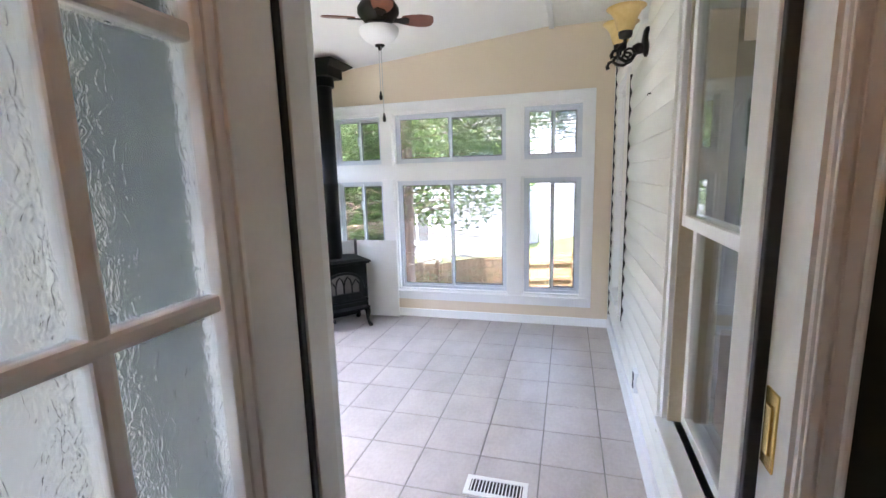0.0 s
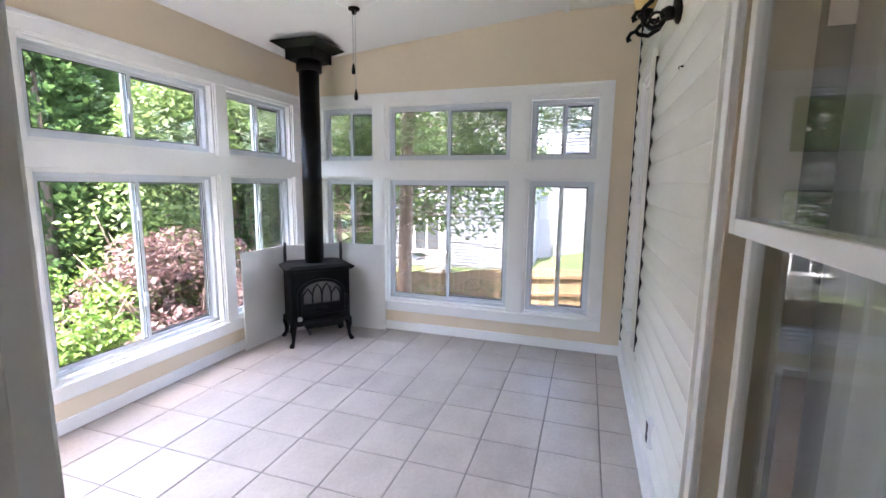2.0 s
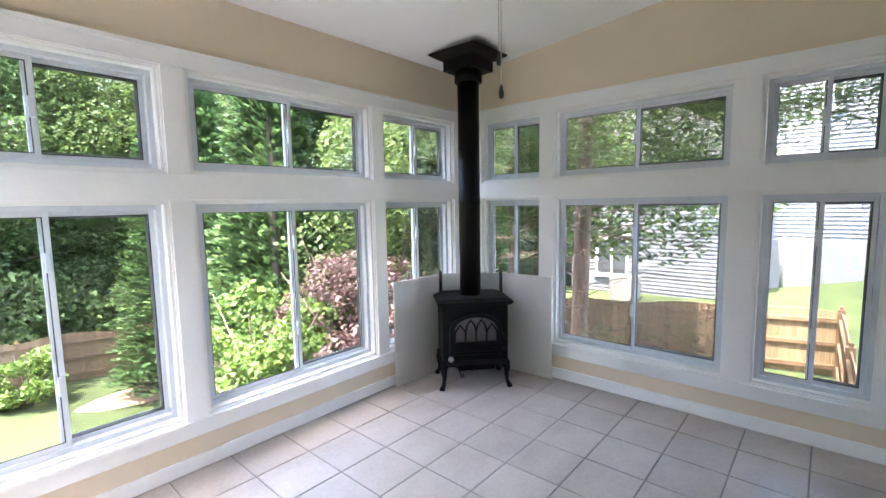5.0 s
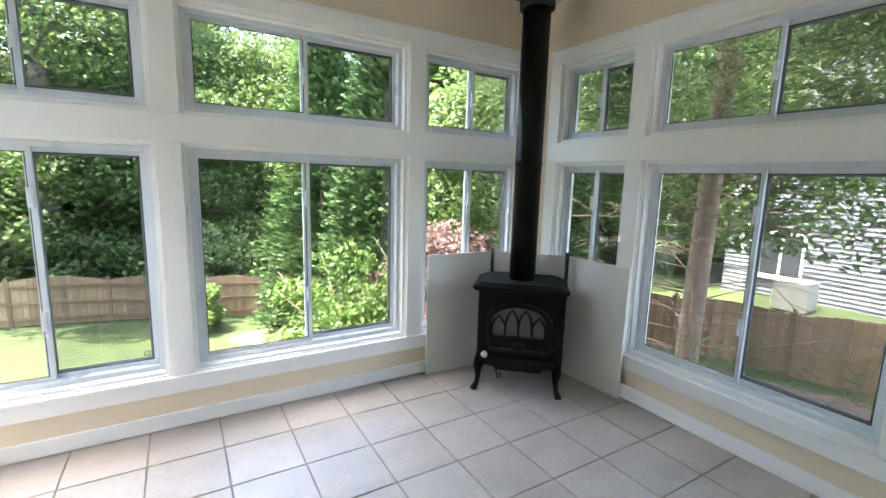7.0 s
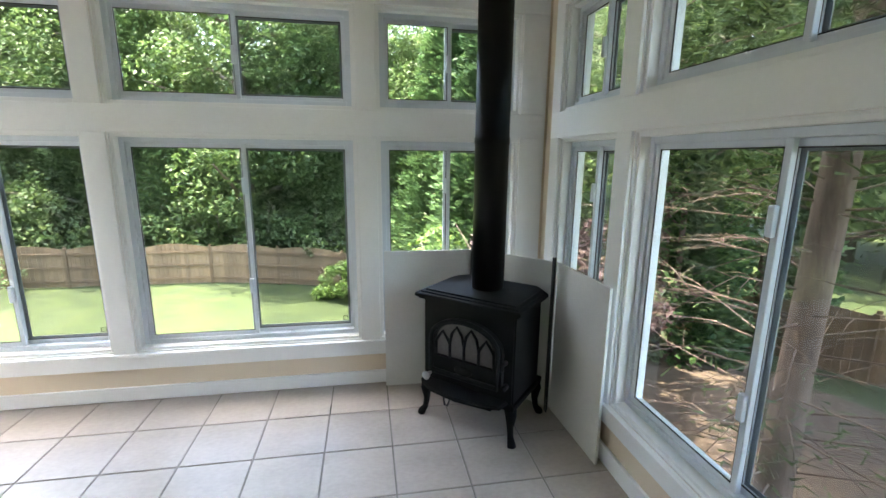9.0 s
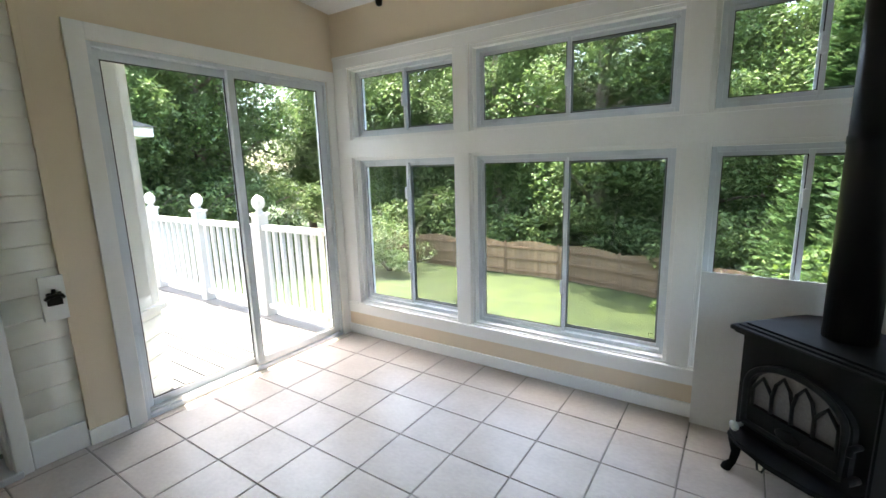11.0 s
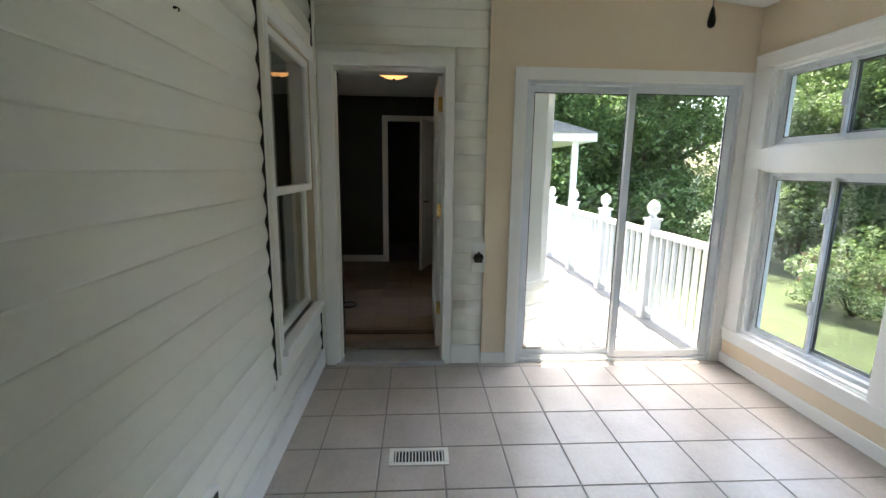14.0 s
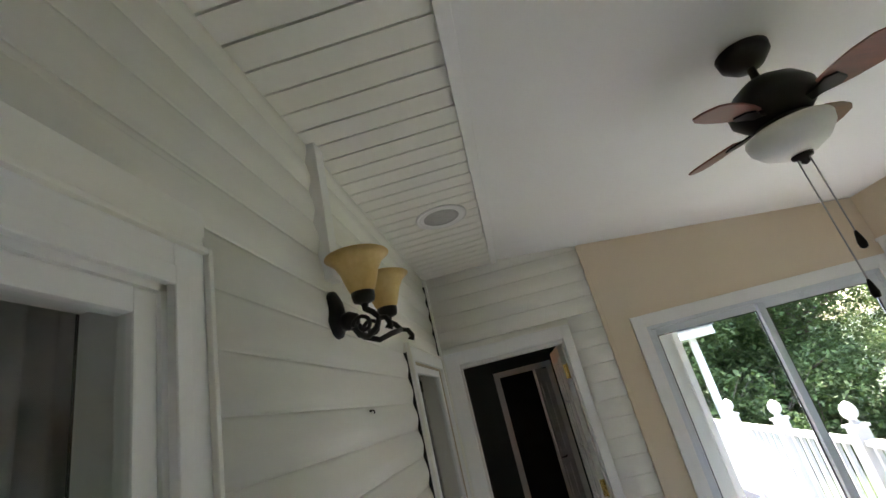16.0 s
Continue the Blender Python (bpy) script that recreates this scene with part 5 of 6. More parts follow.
# fences
def fence(label, pts, height, scallop):
    t = thing("fence", pose(*pts[0], 0), label, "fence", "yard fences")
    ox, oy = pts[0]
    for (ax, ay), (bx, by) in zip(pts, pts[1:]):
        length = math.hypot(bx - ax, by - ay)
        ang = math.atan2(by - ay, bx - ax)
        nb = max(1, round(length / 2.4))
        for k in range(nb):
            s0, s1 = length * k / nb, length * (k + 1) / nb
            mx, my = ax + math.cos(ang) * (s0 + s1) / 2, ay + math.sin(ang) * (s0 + s1) / 2
            x0, y0 = ax + math.cos(ang) * s0, ay + math.sin(ang) * s0
            x1, y1 = ax + math.cos(ang) * s1, ay + math.sin(ang) * s1
            z0, z1 = ground_z(x0, y0), ground_z(x1, y1)
            bm = bmesh.new()
            box(bm, -0.055, 0.055, -0.055, 0.055, z0 - 0.1, z0 + height + 0.06, 0.005)
            box(bm, -0.03, 0.03, -0.03, 0.03, z0 + height + 0.06, z0 + height + 0.12, 0.01)
            o = part("post", bm, M_FENCE, t)
            o.location = (x0 - ox, y0 - oy, 0)
            n = 16
            bm = bmesh.new()
            for j in range(n):
                f = (j + 0.5) / n
                zz = z0 + (z1 - z0) * f
                h = height + scallop * math.sin(math.pi * f)
                u = (s1 - s0) * f
                wv = (s1 - s0) / n * 0.47
                box(bm, u - wv, u + wv, -0.01, 0.01, zz + 0.03, zz + h)
            o = part("pickets", bm, M_FENCE_ISLE, t)
            o["kind"] = "stuff"
            o.location, o.rotation_euler = (x0 - ox, y0 - oy, 0), (0, 0, ang)
            for f in (0.16, 0.52, 0.88):
                bm = bmesh.new()
                vs = box(bm, 0, s1 - s0, 0.01, 0.05, z0 + height * f - 0.04, z0 + height * f + 0.04)
                for v in bm.verts:
                    v.co.z += (z1 - z0) * v.co.x / (s1 - s0)
                o = part("rail", bm, M_FENCE, t)
                o.location, o.rotation_euler = (x0 - ox, y0 - oy, 0), (0, 0, ang)


M_FENCE_ISLE = surface("weathered_cedar_pickets", (0.17, 0.105, 0.058), (0.29, 0.195, 0.115), 0.8, 4.0, 0.3, 30, vary=0.2, stretch=(1, 1, 0.15), island=True)
fence("weathered brown cedar fence with scalloped tops along the lawn", [(-17.0, 11.9), (-17.0, -14.0)], 1.36, 0.15)
fence("brown cedar picket fence across the yard under the pine", [(-17.0, 11.9), (-1.1, 11.9)], 1.2, 0.1)
fence("brown cedar fence corner with its rails towards the house", [(0.3, 11.9), (-1.1, 11.9)], 1.22, 0.06)
fence("brown cedar fence returning towards the house", [(0.4, 6.9), (0.32, 11.85)], 1.2, 0.06)

# neighbouring house
def neighbour():
    t = thing("neighbour_house", pose(-2, 19, -2.5), "white sided two-storey house beyond the fence", "house")
    def wall(bm, x0, x1, y, y2, z0, z1):
        box(bm, x0, x1, y, y2, z0, z1)
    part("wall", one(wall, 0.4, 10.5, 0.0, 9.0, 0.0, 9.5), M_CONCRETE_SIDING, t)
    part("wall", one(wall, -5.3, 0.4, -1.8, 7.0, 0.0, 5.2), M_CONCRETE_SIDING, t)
    part("foundation", one(wall, 0.38, 10.6, -0.05, 0.0, 0.0, 2.6), M_CONCRETE, t, "pale smooth rendered foundation")
    for nm, x0, x1, y, z0, n in (("siding_board", 0.4, 10.5, -0.02, 2.6, 54), ("siding_board", -5.3, 0.4, -1.82, 0.3, 38)):
        first = None
        for k in range(n):
            if first is None:
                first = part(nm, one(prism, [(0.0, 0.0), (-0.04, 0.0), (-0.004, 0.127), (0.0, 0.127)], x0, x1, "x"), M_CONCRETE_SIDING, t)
                first.location = (0, y + 0.02, z0)
            else:
                o = new(nm, first.data)
                o.parent = t
                o.location = (0, y + 0.02, z0 + k * 0.127)
    part("roof", one(prism, [(-5.8, 5.2), (0.6, 5.2), (0.6, 5.4), (-2.6, 7.4), (-5.8, 5.4)], -2.2, 7.2, "y"), M_ROOF, t)
    part("roof", one(prism, [(0.0, 9.5), (11.0, 9.5), (5.5, 13.0)], -0.4, 9.4, "y"), M_ROOF, t)
    for x0, x1, y, z0, z1 in ((-4.35, -3.2, -1.84, 1.25, 2.6), (1.7, 2.2, -0.04, 6.5, 7.5), (5.2, 6.0, -0.04, 6.2, 7.5)):
        bm = bmesh.new()
        frame_bars(bm, x0, x1, z0, z1, 0.07, y - 0.04, y, 0.005)
        box(bm, (x0 + x1) / 2 - 0.03, (x0 + x1) / 2 + 0.03, y - 0.035, y, z0, z1)
        f = part("window", bm, M_WHITE, t)
        part("pane", one(box, x0 + 0.1, x1 - 0.1, y - 0.015, y - 0.005, z0 + 0.1, z1 - 0.1), M_DARKPANE, f)
        part("sill", one(box, x0 - 0.05, x1 + 0.05, y - 0.08, y, z0 - 0.05, z0), M_WHITE, f)
    part("corner_board", one(box, 0.28, 0.42, -1.88, -1.7, 0.0, 5.2), M_WHITE, t)
    part("downpipe", one(tube, [(1.0, -0.08, 1.0), (1.0, -0.08, 2.7)], 0.04, 8), M_STEEL, t)


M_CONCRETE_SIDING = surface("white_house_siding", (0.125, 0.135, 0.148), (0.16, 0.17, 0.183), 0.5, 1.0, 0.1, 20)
neighbour()
bm = bmesh.new()
box(bm, -0.4, 0.4, -0.35, 0.35, 0.0, 0.8, 0.03)
for k in range(12):
    box(bm, -0.405, 0.405, -0.355, 0.355, 0.08 + k * 0.055, 0.10 + k * 0.055)
o = tagged(part("air_conditioner", bm, M_STEEL), "grey outdoor air conditioning unit beside the neighbouring house", "air conditioner")
o.location = (-5.0, 16.3, ground_z(-5.0, 16.3))


# ---- plants ----
def leaf_cloud(bm, rng, centre, radius, count, size, squash=0.8, hang=0.0):
    """Loose leaves in a lumpy ball, most of them near its skin."""
    cx, cy, cz = centre
    for _ in range(count):
        d = Vector((rng.gauss(0, 1), rng.gauss(0, 1), rng.gauss(0, 1))).normalized()
        r = radius * (0.45 + 0.55 * rng.random() ** 0.5)
        p = Vector((cx + d.x * r, cy + d.y * r, cz + d.z * r * squash))
        q = Euler((rng.uniform(-0.9, 0.9), rng.uniform(-0.9, 0.9) , rng.uniform(0, 6.3))).to_matrix()
        s = size * rng.uniform(0.6, 1.3)
        a, b, c, e = q @ Vector((-s, 0, 0)), q @ Vector((0, -s * 0.55, s * 0.12)), q @ Vector((s, 0, -hang * s)), q @ Vector((0, s * 0.55, s * 0.12))
        bm.faces.new([bm.verts.new(p + v) for v in (a, b, c, e)])


def trunk_and_limbs(bm, rng, height, r, limbs, spread, start=0.35):
    tube(bm, [(0, 0, -0.3), (0.03, 0.02, height * 0.3), (-0.04, 0.05, height * 0.65), (0.02, 0, height * 0.95)], [r * 1.25, r, r * 0.7, r * 0.25], 9)
    ends = []
    for k in range(limbs):
        z = height * (start + (0.92 - start) * k / limbs)
        a = k * 2.4 + rng.uniform(-0.4, 0.4)
        ln = spread * (1.1 - 0.75 * (k / limbs)) * rng.uniform(0.7, 1.1)
        e = (math.cos(a) * ln, math.sin(a) * ln, z + ln * rng.uniform(0.15, 0.5))
        tube(bm, [(0, 0, z), (e[0] * 0.5, e[1] * 0.5, z + (e[2] - z) * 0.65), e], [r * 0.4, r * 0.25, r * 0.08], 6)
        ends.append(e)
    return ends


def broadleaf(seed, height, spread, leaf, per, material, name="tree", label="tall leafy green tree at the wood's edge", group="woodland trees", girth=0):
    rng = random.Random(seed)
    t = thing(name, pose(0, 0, 0), label, "tree", group)
    bm = bmesh.new()
    ends = trunk_and_limbs(bm, rng, height, girth or height * 0.016 + 0.05, 16, spread, 0.24 if girth else 0.12)
    part("trunk", bm, M_BARK, t)
    bm = bmesh.new()
    for e in ends + [(0, 0, height * 0.95)]:
        for _ in range(3):
            o = Vector(e) * rng.uniform(0.6, 1.0)
            leaf_cloud(bm, rng, (o.x + rng.uniform(-0.8, 0.8), o.y + rng.uniform(-0.8, 0.8), e[2] + rng.uniform(-0.9, 0.7)), spread * rng.uniform(0.22, 0.42), per, leaf)
    me = bpy.data.meshes.new("crown")
    bm.to_mesh(me)
    bm.free()
    me.materials.append(material)
    c = new("crown", me)
    c.parent = t
    return t


def conifer(seed, height, spread, per, material, label):
    rng = random.Random(seed)
    t = thing("conifer", pose(0, 0, 0), label, "tree", "conifers")
    bm = bmesh.new()
    tube(bm, [(0, 0, -0.3), (0, 0, height)], [height * 0.02, 0.02], 8)
    part("trunk", bm, M_BARK, t)
    bm = bmesh.new()
    for k in range(per):
        f = rng.random() ** 1.3
        z = height * (0.04 + 0.96 * f)
        r = spread * (1 - f) ** 0.8 * rng.uniform(0.5, 1.0)
        a = rng.uniform(0, 6.283)
        base = Vector((math.cos(a) * r, math.sin(a) * r, z))
        droop = rng.uniform(0.1, 0.5)
        out = Vector((math.cos(a), math.sin(a), rng.uniform(0.1, 0.7))).normalized()
        for j in range(11):
            d = (out + Vector((rng.gauss(0, 0.35), rng.gauss(0, 0.35), rng.gauss(0, 0.3)))).normalized()
            s = rng.uniform(0.08, 0.18)
            side = d.cross(Vector((rng.random(), rng.random(), 1))).normalized() * s * 0.2
            root = base + out * (0.05 * j) - Vector((0, 0, droop * (0.05 * j) ** 1.5))
            bm.faces.new([bm.verts.new(root + v) for v in (-side, d * s * 0.6 - side * 1.5, d * s, d * s * 0.5 + side * 1.6)])
    me = bpy.data.meshes.new("crown")
    bm.to_mesh(me)
    bm.free()
    me.materials.append(material)
    c = new("crown", me)
    c.parent = t
    return t


def shrub(seed, x, y, w, h, count, leaf, material, label):
    rng = random.Random(seed)
    t = thing("shrub", pose(x, y, ground_z(x, y)), label, "shrub")
    bm = bmesh.new()
    for k in range(9):
        a = k * 2.4
        tube(bm, [(0, 0, -0.1), (math.cos(a) * w * 0.25, math.sin(a) * w * 0.25, h * 0.45), (math.cos(a) * w * 0.5, math.sin(a) * w * 0.5, h * rng.uniform(0.65, 0.95))], [0.03, 0.02, 0.006], 6)
    part("stems", bm, M_BARK, t)
    bm = bmesh.new()
    for k in range(26):
        a, r = rng.uniform(0, 6.283), w * 0.5 * rng.random() ** 0.5
        zc = h * rng.uniform(0.12, 0.9) * (1 - 0.35 * (r / (w * 0.5)) ** 2)
        leaf_cloud(bm, rng, (math.cos(a) * r, math.sin(a) * r, zc), w * rng.uniform(0.12, 0.22), count // 26, leaf)
    me = bpy.data.meshes.new("foliage")
    bm.to_mesh(me)
    bm.free()
    me.materials.append(material)
    c = new("foliage", me)
    c.parent = t
    return t


rng = random.Random(5)
protos = [broadleaf(11, 11.0, 3.4, 0.085, 620, L_FOREST), broadleaf(23, 13.5, 3.8, 0.09, 620, L_FOREST), broadleaf(37, 8.0, 3.2, 0.085, 620, L_FOREST)]
spots = []
for k in range(30):
    y = -24 + 46 * (k + rng.random() * 0.7) / 30
    spots.append((-20.8 - rng.random() * 2.0, y))
    spots.append((-26.5 - rng.random() * 4, y + rng.uniform(-0.6, 0.6)))
for k in range(13):
    spots.append((-13 + 1.5 * k + rng.random(), -16.5 - rng.random() * 2.0))
for k in range(10):
    spots.append((-16 + 2.2 * k + rng.random(), -20.5 - rng.random() * 4))
for k in range(9):
    spots.append((-19 + 1.6 * k + rng.random(), 25 + rng.random() * 6))
for x, y in ((-9.5, 18.5), (-12.5, 20.0), (-15.5, 18.5), (-18.0, 16.0), (-11.0, 23.0), (-6.8, 24.5)):
    spots.append((x, y))
for k, (x, y) in enumerate(spots):
    m = pose(x, y, ground_z(x, y), 0, 0, rng.uniform(0, 360)) @ Matrix.Scale(rng.uniform(0.85, 1.2), 4)
    src = protos[k % 3]
    if k < 3:
        src.matrix_world = m
    else:
        c = copy_thing(src, m)
        c.scale = m.to_scale()

# thicket under the trees
thick = shrub(61, -19.0, -12.0, 4.2, 3.6, 6500, 0.10, L_FOREST, "dense dark green thicket behind the fence")
thick["group"] = "woodland thicket"
for k in range(17):
    y = -16 + 1.9 * k
    c = copy_thing(thick, pose(-19.3 - rng.random(), y, ground_z(-19.3, y), 0, 0, rng.uniform(0, 360)))
for k in range(8):
    x = -12 + 2.0 * k
    c = copy_thing(thick, pose(x, -14.0 - rng.random(), ground_z(x, -14.0), 0, 0, rng.uniform(0, 360)))

# cypresses near the house corner
cyp = conifer(3, 7.5, 1.5, 2600, L_CONIFER, "light green cypress with feathery sprays beyond the window wall")
cyp.matrix_world = pose(-9.2, 6.2, ground_z(-9.2, 6.2))
for x, y, s in ((-11.5, 8.3, 1.15), (-8.0, 9.5, 0.95), (-13.5, 6.0, 1.2), (-8.6, 12.6, 0.9)):
    c = copy_thing(cyp, pose(x, y, ground_z(x, y), 0, 0, x * 50))
    c.scale = (s, s, s)

shrub(41, -7.0, 4.7, 2.6, 2.6, 7800, 0.055, L_BUSH, "bright green leafy shrub below the window wall")
shrub(43, -5.7, 6.0, 2.8, 3.1, 10500, 0.05, L_PURPLE, "plum-purple leafed shrub below the corner windows")
shrub(44, -5.1, 5.0, 1.5, 1.15, 4500, 0.045, L_PURPLE, "low plum-purple leafed shrub below the window wall")
shrub(47, -15.7, 2.5, 1.75, 1.5, 4000, 0.06, L_BUSH, "rounded green bush on the lawn before the fence")
shrub(53, -15.0, -9.5, 3.4, 2.6, 5200, 0.07, L_FOREST, "dark green bushes by the fence")
shrub(59, -7.3, 6.9, 2.6, 3.6, 7000, 0.055, L_BUSH, "tall yellow-green shrub beside the house corner")

# pine with bare lower branches outside the gable windows
def pine():
    rng = random.Random(77)
    x, y = -2.05, 6.0
    g = ground_z(x, y)
    t = thing("pine_tree", pose(x, y, g), "tall pine with a grey-brown trunk and bare lower branches", "tree")
    bm = bmesh.new()
    tube(bm, [(0, 0, -0.3), (0.02, 0, 2.0), (0.05, 0.06, 5.0), (0.0, 0.1, 9.0), (0, 0, 12.0)], [0.125, 0.09, 0.078, 0.06, 0.02], 14)
    part("trunk", bm, M_PINEBARK, t)
    tips = []
    for k in range(104):
        z = 1.6 + 8.5 * (k / 90) ** 1.25
        a = k * 2.399 + rng.uniform(-0.3, 0.3)
        if k >= 90:
            z, a = 3.7 + 0.16 * (k - 90), rng.uniform(-0.5, 0.35)
        ln = rng.uniform(1.4, 3.0) * (1.0 if z < 6 else max(0.3, 1.46 - z / 13))
        if z > 4.2 and math.sin(a) > -0.2:
            ln *= 1.55
        p1 = Vector((math.cos(a) * ln * 0.5, math.sin(a) * ln * 0.5, z + rng.uniform(-0.1, 0.25)))
        p2 = Vector((math.cos(a) * ln, math.sin(a) * ln, z + rng.uniform(-0.35, 0.5)))
        if p2.y < -1.0:
            p1, p2 = p1 * (0.9 / -p2.y), p2 * (0.9 / -p2.y)
            p1.z, p2.z = z + 0.1, z + rng.uniform(-0.2, 0.3)
        reach = 2.3 if k >= 90 else 1.35 if z < 4.2 else 3.2
        if p2.x > reach:
            p1, p2 = p1.copy(), p2.copy()
            p1.x, p1.y, p2.x, p2.y = p1.x * reach / p2.x, p1.y * reach / p2.x, reach, p2.y * reach / p2.x
        bm = bmesh.new()
        tube(bm, [(0, 0, z), p1, p2], [0.007, 0.004, 0.0014], 6)
        for j in range(6):
            f = 0.3 + 0.11 * j
            b = Vector((0, 0, z)).lerp(p1, f * 2) if f < 0.5 else p1.lerp(p2, f * 2 - 1)
            d = Vector((math.cos(a + rng.choice((-0.7, 0.7))), math.sin(a + rng.choice((-0.7, 0.7))), rng.uniform(-0.3, 0.4)))
            e = b + d * rng.uniform(0.25, 0.7)
            e.y, e.x = max(e.y, -1.1), min(e.x, reach)
            tube(bm, [b, (b + e) / 2 + Vector((0, 0, 0.03)), e], [0.0032, 0.0024, 0.001], 4)
            tips.append((e, z))
        part("branch", bm, M_PINEBARK, t)
        tips.append((p2, z))
        if z > 4.0:
            tips += [(p1.lerp(p2, f), z) for f in (0.1, 0.35, 0.6, 0.85)]
    # dead twiggy branches low on the trunk, without needles
    for k in range(34):
        z = rng.uniform(0.9, 3.7)
        a = rng.uniform(0, 6.283)
        ln = rng.uniform(0.8, 2.0)
        d = Vector((math.cos(a), math.sin(a), 0))
        if d.y * ln < -1.0:
            ln = -1.0 / d.y
        if d.x * ln > 1.2:
            ln = 1.2 / d.x
        pts = [Vector((0, 0, z)), d * ln * 0.4 + Vector((0, 0, z + 0.08)), d * ln * 0.75 + Vector((0, 0, z + 0.02)), d * ln + Vector((0, 0, z - 0.14))]
        bm = bmesh.new()
        tube(bm, pts, [0.008, 0.005, 0.003, 0.0012], 5)
        for j in range(12):
            f = rng.uniform(0.5, 2.95)
            i = int(f)
            b = pts[i].lerp(pts[i + 1], f - i)
            a2 = a + rng.choice((-1, 1)) * rng.uniform(0.5, 1.2)
            e = b + Vector((math.cos(a2), math.sin(a2), rng.uniform(-0.45, 0.25))) * rng.uniform(0.12, 0.5)
            e.y = max(e.y, -1.1)
            tube(bm, [b, (b + e) / 2 + Vector((0, 0, 0.015)), e], [0.0026, 0.002, 0.001], 3)
        part("branch", bm, M_PINEBARK, t)
    bm = bmesh.new()
    for e, z in tips:
        if z < 3.5 and rng.random() > (0.05 if z < 3.0 else 0.3):
            continue
        for _ in range(190):
            c = e + Vector((rng.gauss(0, 0.19), rng.gauss(0, 0.19), rng.gauss(0, 0.09)))
            d = Vector((rng.gauss(0, 1), rng.gauss(0, 1), rng.uniform(-0.4, 1.0))).normalized() * rng.uniform(0.05, 0.11)
            s = d.cross(Vector((rng.gauss(0, 1), rng.gauss(0, 1), rng.gauss(0, 1)))).normalized() * 0.0055
            if c.y < -1.15:
                continue
            bm.faces.new([bm.verts.new(c + v) for v in (-s, d, s)])
    me = bpy.data.meshes.new("needles")
    bm.to_mesh(me)
    bm.free()
    me.materials.append(L_PINE)
    c = new("needles", me)
    c.parent = t


pine()
slim = broadleaf(91, 9.5, 2.9, 0.065, 800, L_FOREST, label="slender dark-trunked tree with hanging foliage beside the pine", group="slender trees by the fence", girth=0.055)
slim.matrix_world = pose(-4.6, 8.6, ground_z(-4.6, 8.6), 0, 0, 40)
# Second slender tree added to spread the shade along the fence.
copy_thing(slim, pose(-7.6, 9.6, ground_z(-7.6, 9.6), 0, 0, 160))
# bark mulch under the pine
def mulch(bm):
    n, rings = 36, []
    for r in (0.0, 0.4, 0.7, 0.9, 1.0):
        ring = []
        for k in range(n):
            a = 2 * math.pi * k / n
            q = r * (1 + 0.18 * noise.noise((math.cos(a) * 1.5, math.sin(a) * 1.5, 3)))
            x, y = -2.4 + 6.6 * q * math.cos(a), 8.1 + 3.5 * q * math.sin(a)
            ring.append(bm.verts.new((x, y, ground_z(x, y) + (0.07 if r < 0.95 else -0.03))))
        rings.append(ring)
    for a, b in zip(rings, rings[1:]):
        for k in range(n):
            bm.faces.new((a[k], a[(k + 1) % n], b[(k + 1) % n], b[k]))


tagged(part("mulch_bed", one(mulch), M_MULCH), "brown bark mulch bed under the pine", "mulch bed")

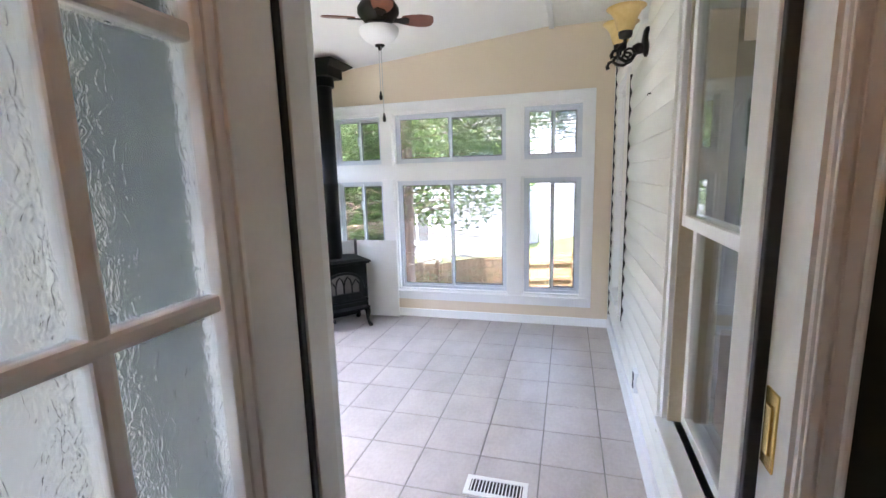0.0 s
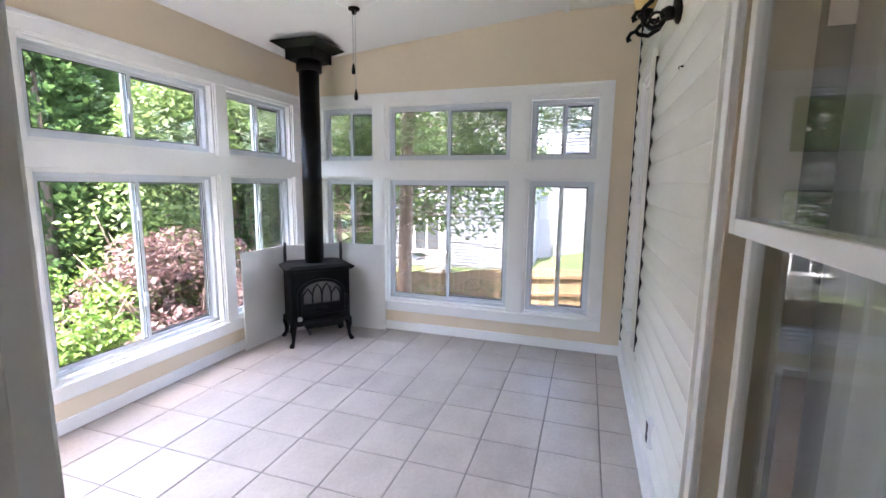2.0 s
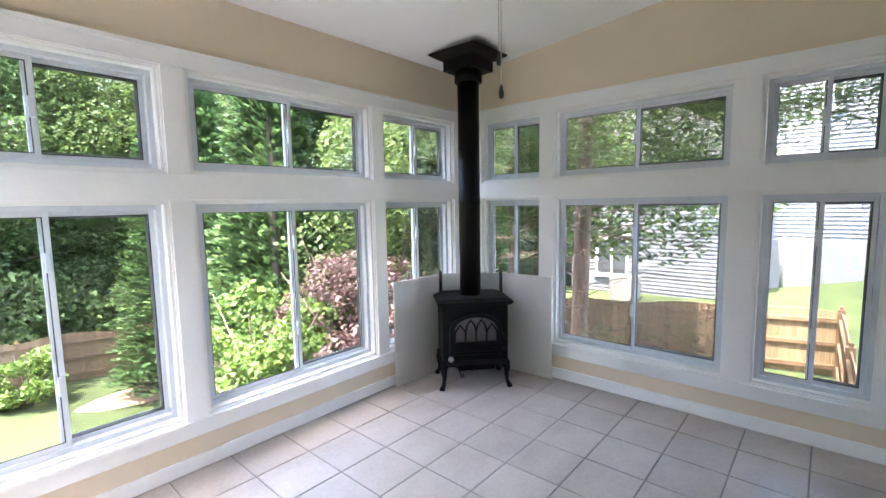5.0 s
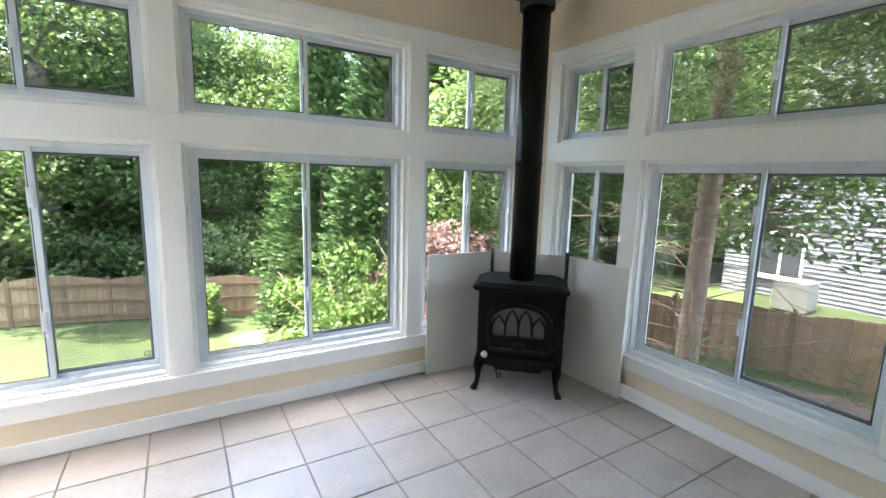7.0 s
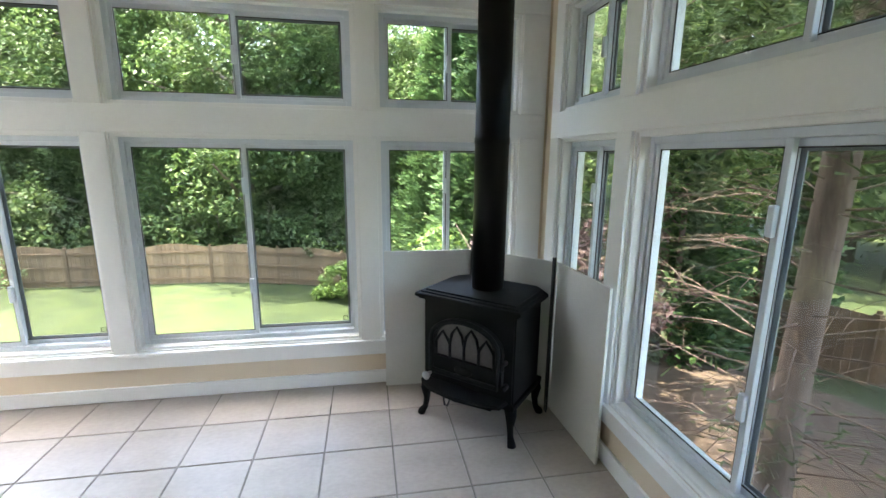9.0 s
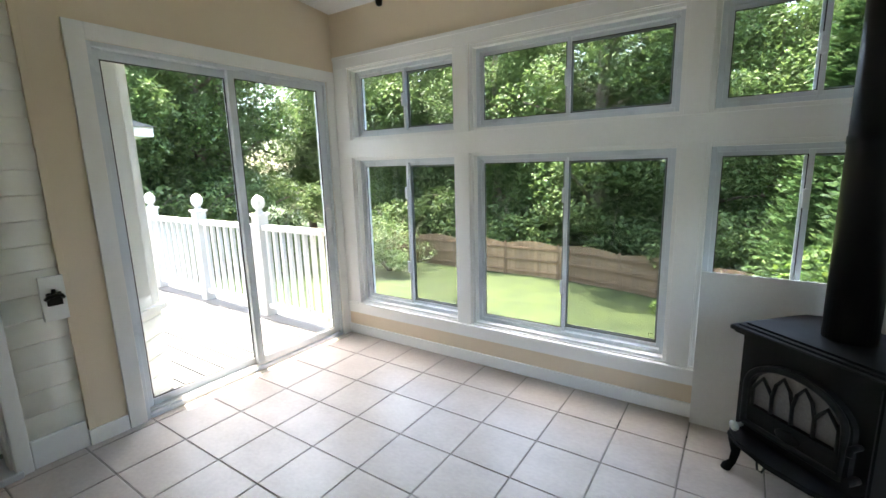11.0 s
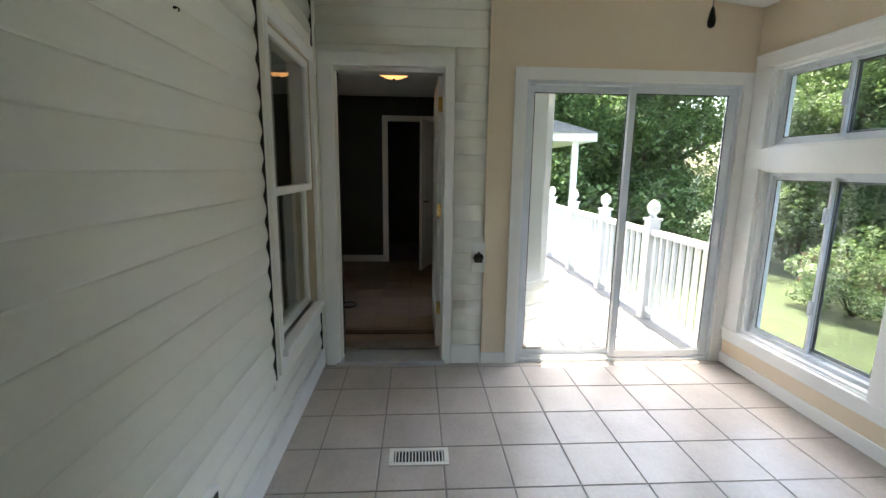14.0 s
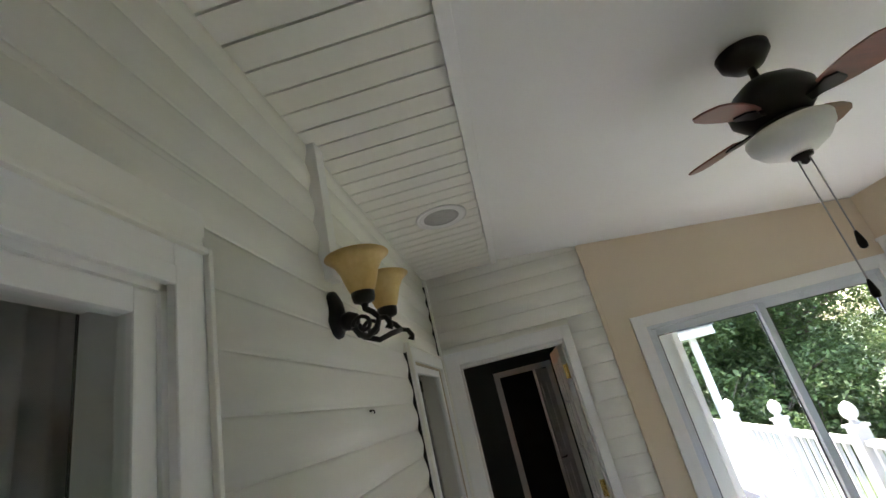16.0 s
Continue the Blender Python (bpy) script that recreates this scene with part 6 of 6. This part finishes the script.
# bare earth under the bush by the fence
bm = bmesh.new()
lathe(bm, [(0.001, 0.2), (0.5, 0.17), (0.9, 0.08), (1.25, -0.04), (1.3, -0.15), (0.001, -0.15)], 24, (0, 0, 0), "z", False)
for v in bm.verts:
    v.co.x *= 0.9 + 0.25 * noise.noise(v.co * 2)
    v.co.y *= 1.2 + 0.3 * noise.noise(v.co * 1.7)
o = tagged(part("earth_mound", bm, M_DIRT), "low mound of bare reddish earth on the lawn", "earth mound")
o.location = (-13.9, 4.4, ground_z(-13.9, 4.4))

# ---- floor tiles ----
PX, PY, GAP = 0.316, 0.316, 0.007
tile_meshes = {}
i = -8
while True:
    x0 = 0.035 + PX * i
    if x0 > XR:
        break
    j = -2
    while True:
        y0 = 1.356 + PY * j
        if y0 > YF:
            break
        a, b, c, d = max(x0 + GAP / 2, XL), min(x0 + PX - GAP / 2, XR), max(y0 + GAP / 2, YN - 0.1), min(y0 + PY - GAP / 2, YF)
        if b - a > 0.02 and d - c > 0.02:
            key = (round(b - a, 3), round(d - c, 3))
            if key not in tile_meshes:
                bm = bmesh.new()
                w2, h2, e = key[0] / 2, key[1] / 2, 0.0025
                prev = None
                for ins, z in ((0.0, -0.004), (0.0, -0.0015), (e, 0.0)):
                    ring = [bm.verts.new((sx * (w2 - ins), sy * (h2 - ins), z)) for sx, sy in ((-1, -1), (1, -1), (1, 1), (-1, 1))]
                    if prev:
                        for k in range(4):
                            bm.faces.new((prev[k], prev[(k + 1) % 4], ring[(k + 1) % 4], ring[k]))
                    prev = ring
                bm.faces.new(prev)
                tile_meshes[key] = part("tile", bm, M_TILE, floor_ob)
                o = tile_meshes[key]
            else:
                o = new("tile", tile_meshes[key].data)
                o.parent = floor_ob
            o.location = ((a + b) / 2, (c + d) / 2, 0.0)
        j += 1
    i += 1

for a, b, c, d in ((-2.180, -2.174, 3.02, 3.25), (-2.275, -2.19, 3.249, 3.255), (-2.30, -2.285, 3.565, 3.571)):
    part("open_joint", one(box, a, b, c, d, -0.004, -0.0022), M_VOID, floor_ob, "dark open joint where grout is missing")

hall_ob = bpy.data.objects["hall_floor"]
hall_tile = None
for i in range(8):
    for j in range(10):
        if hall_tile is None:
            o = hall_tile = part("tile", one(box, 0.004, 0.311, 0.004, 0.311, HF - 0.003, HF, 0.002), M_HALLTILE, hall_ob)
        else:
            o = new("tile", hall_tile.data)
            o.parent = hall_ob
        o.location = (HX0 + i * 0.315, -2.49 + j * 0.315, 0)
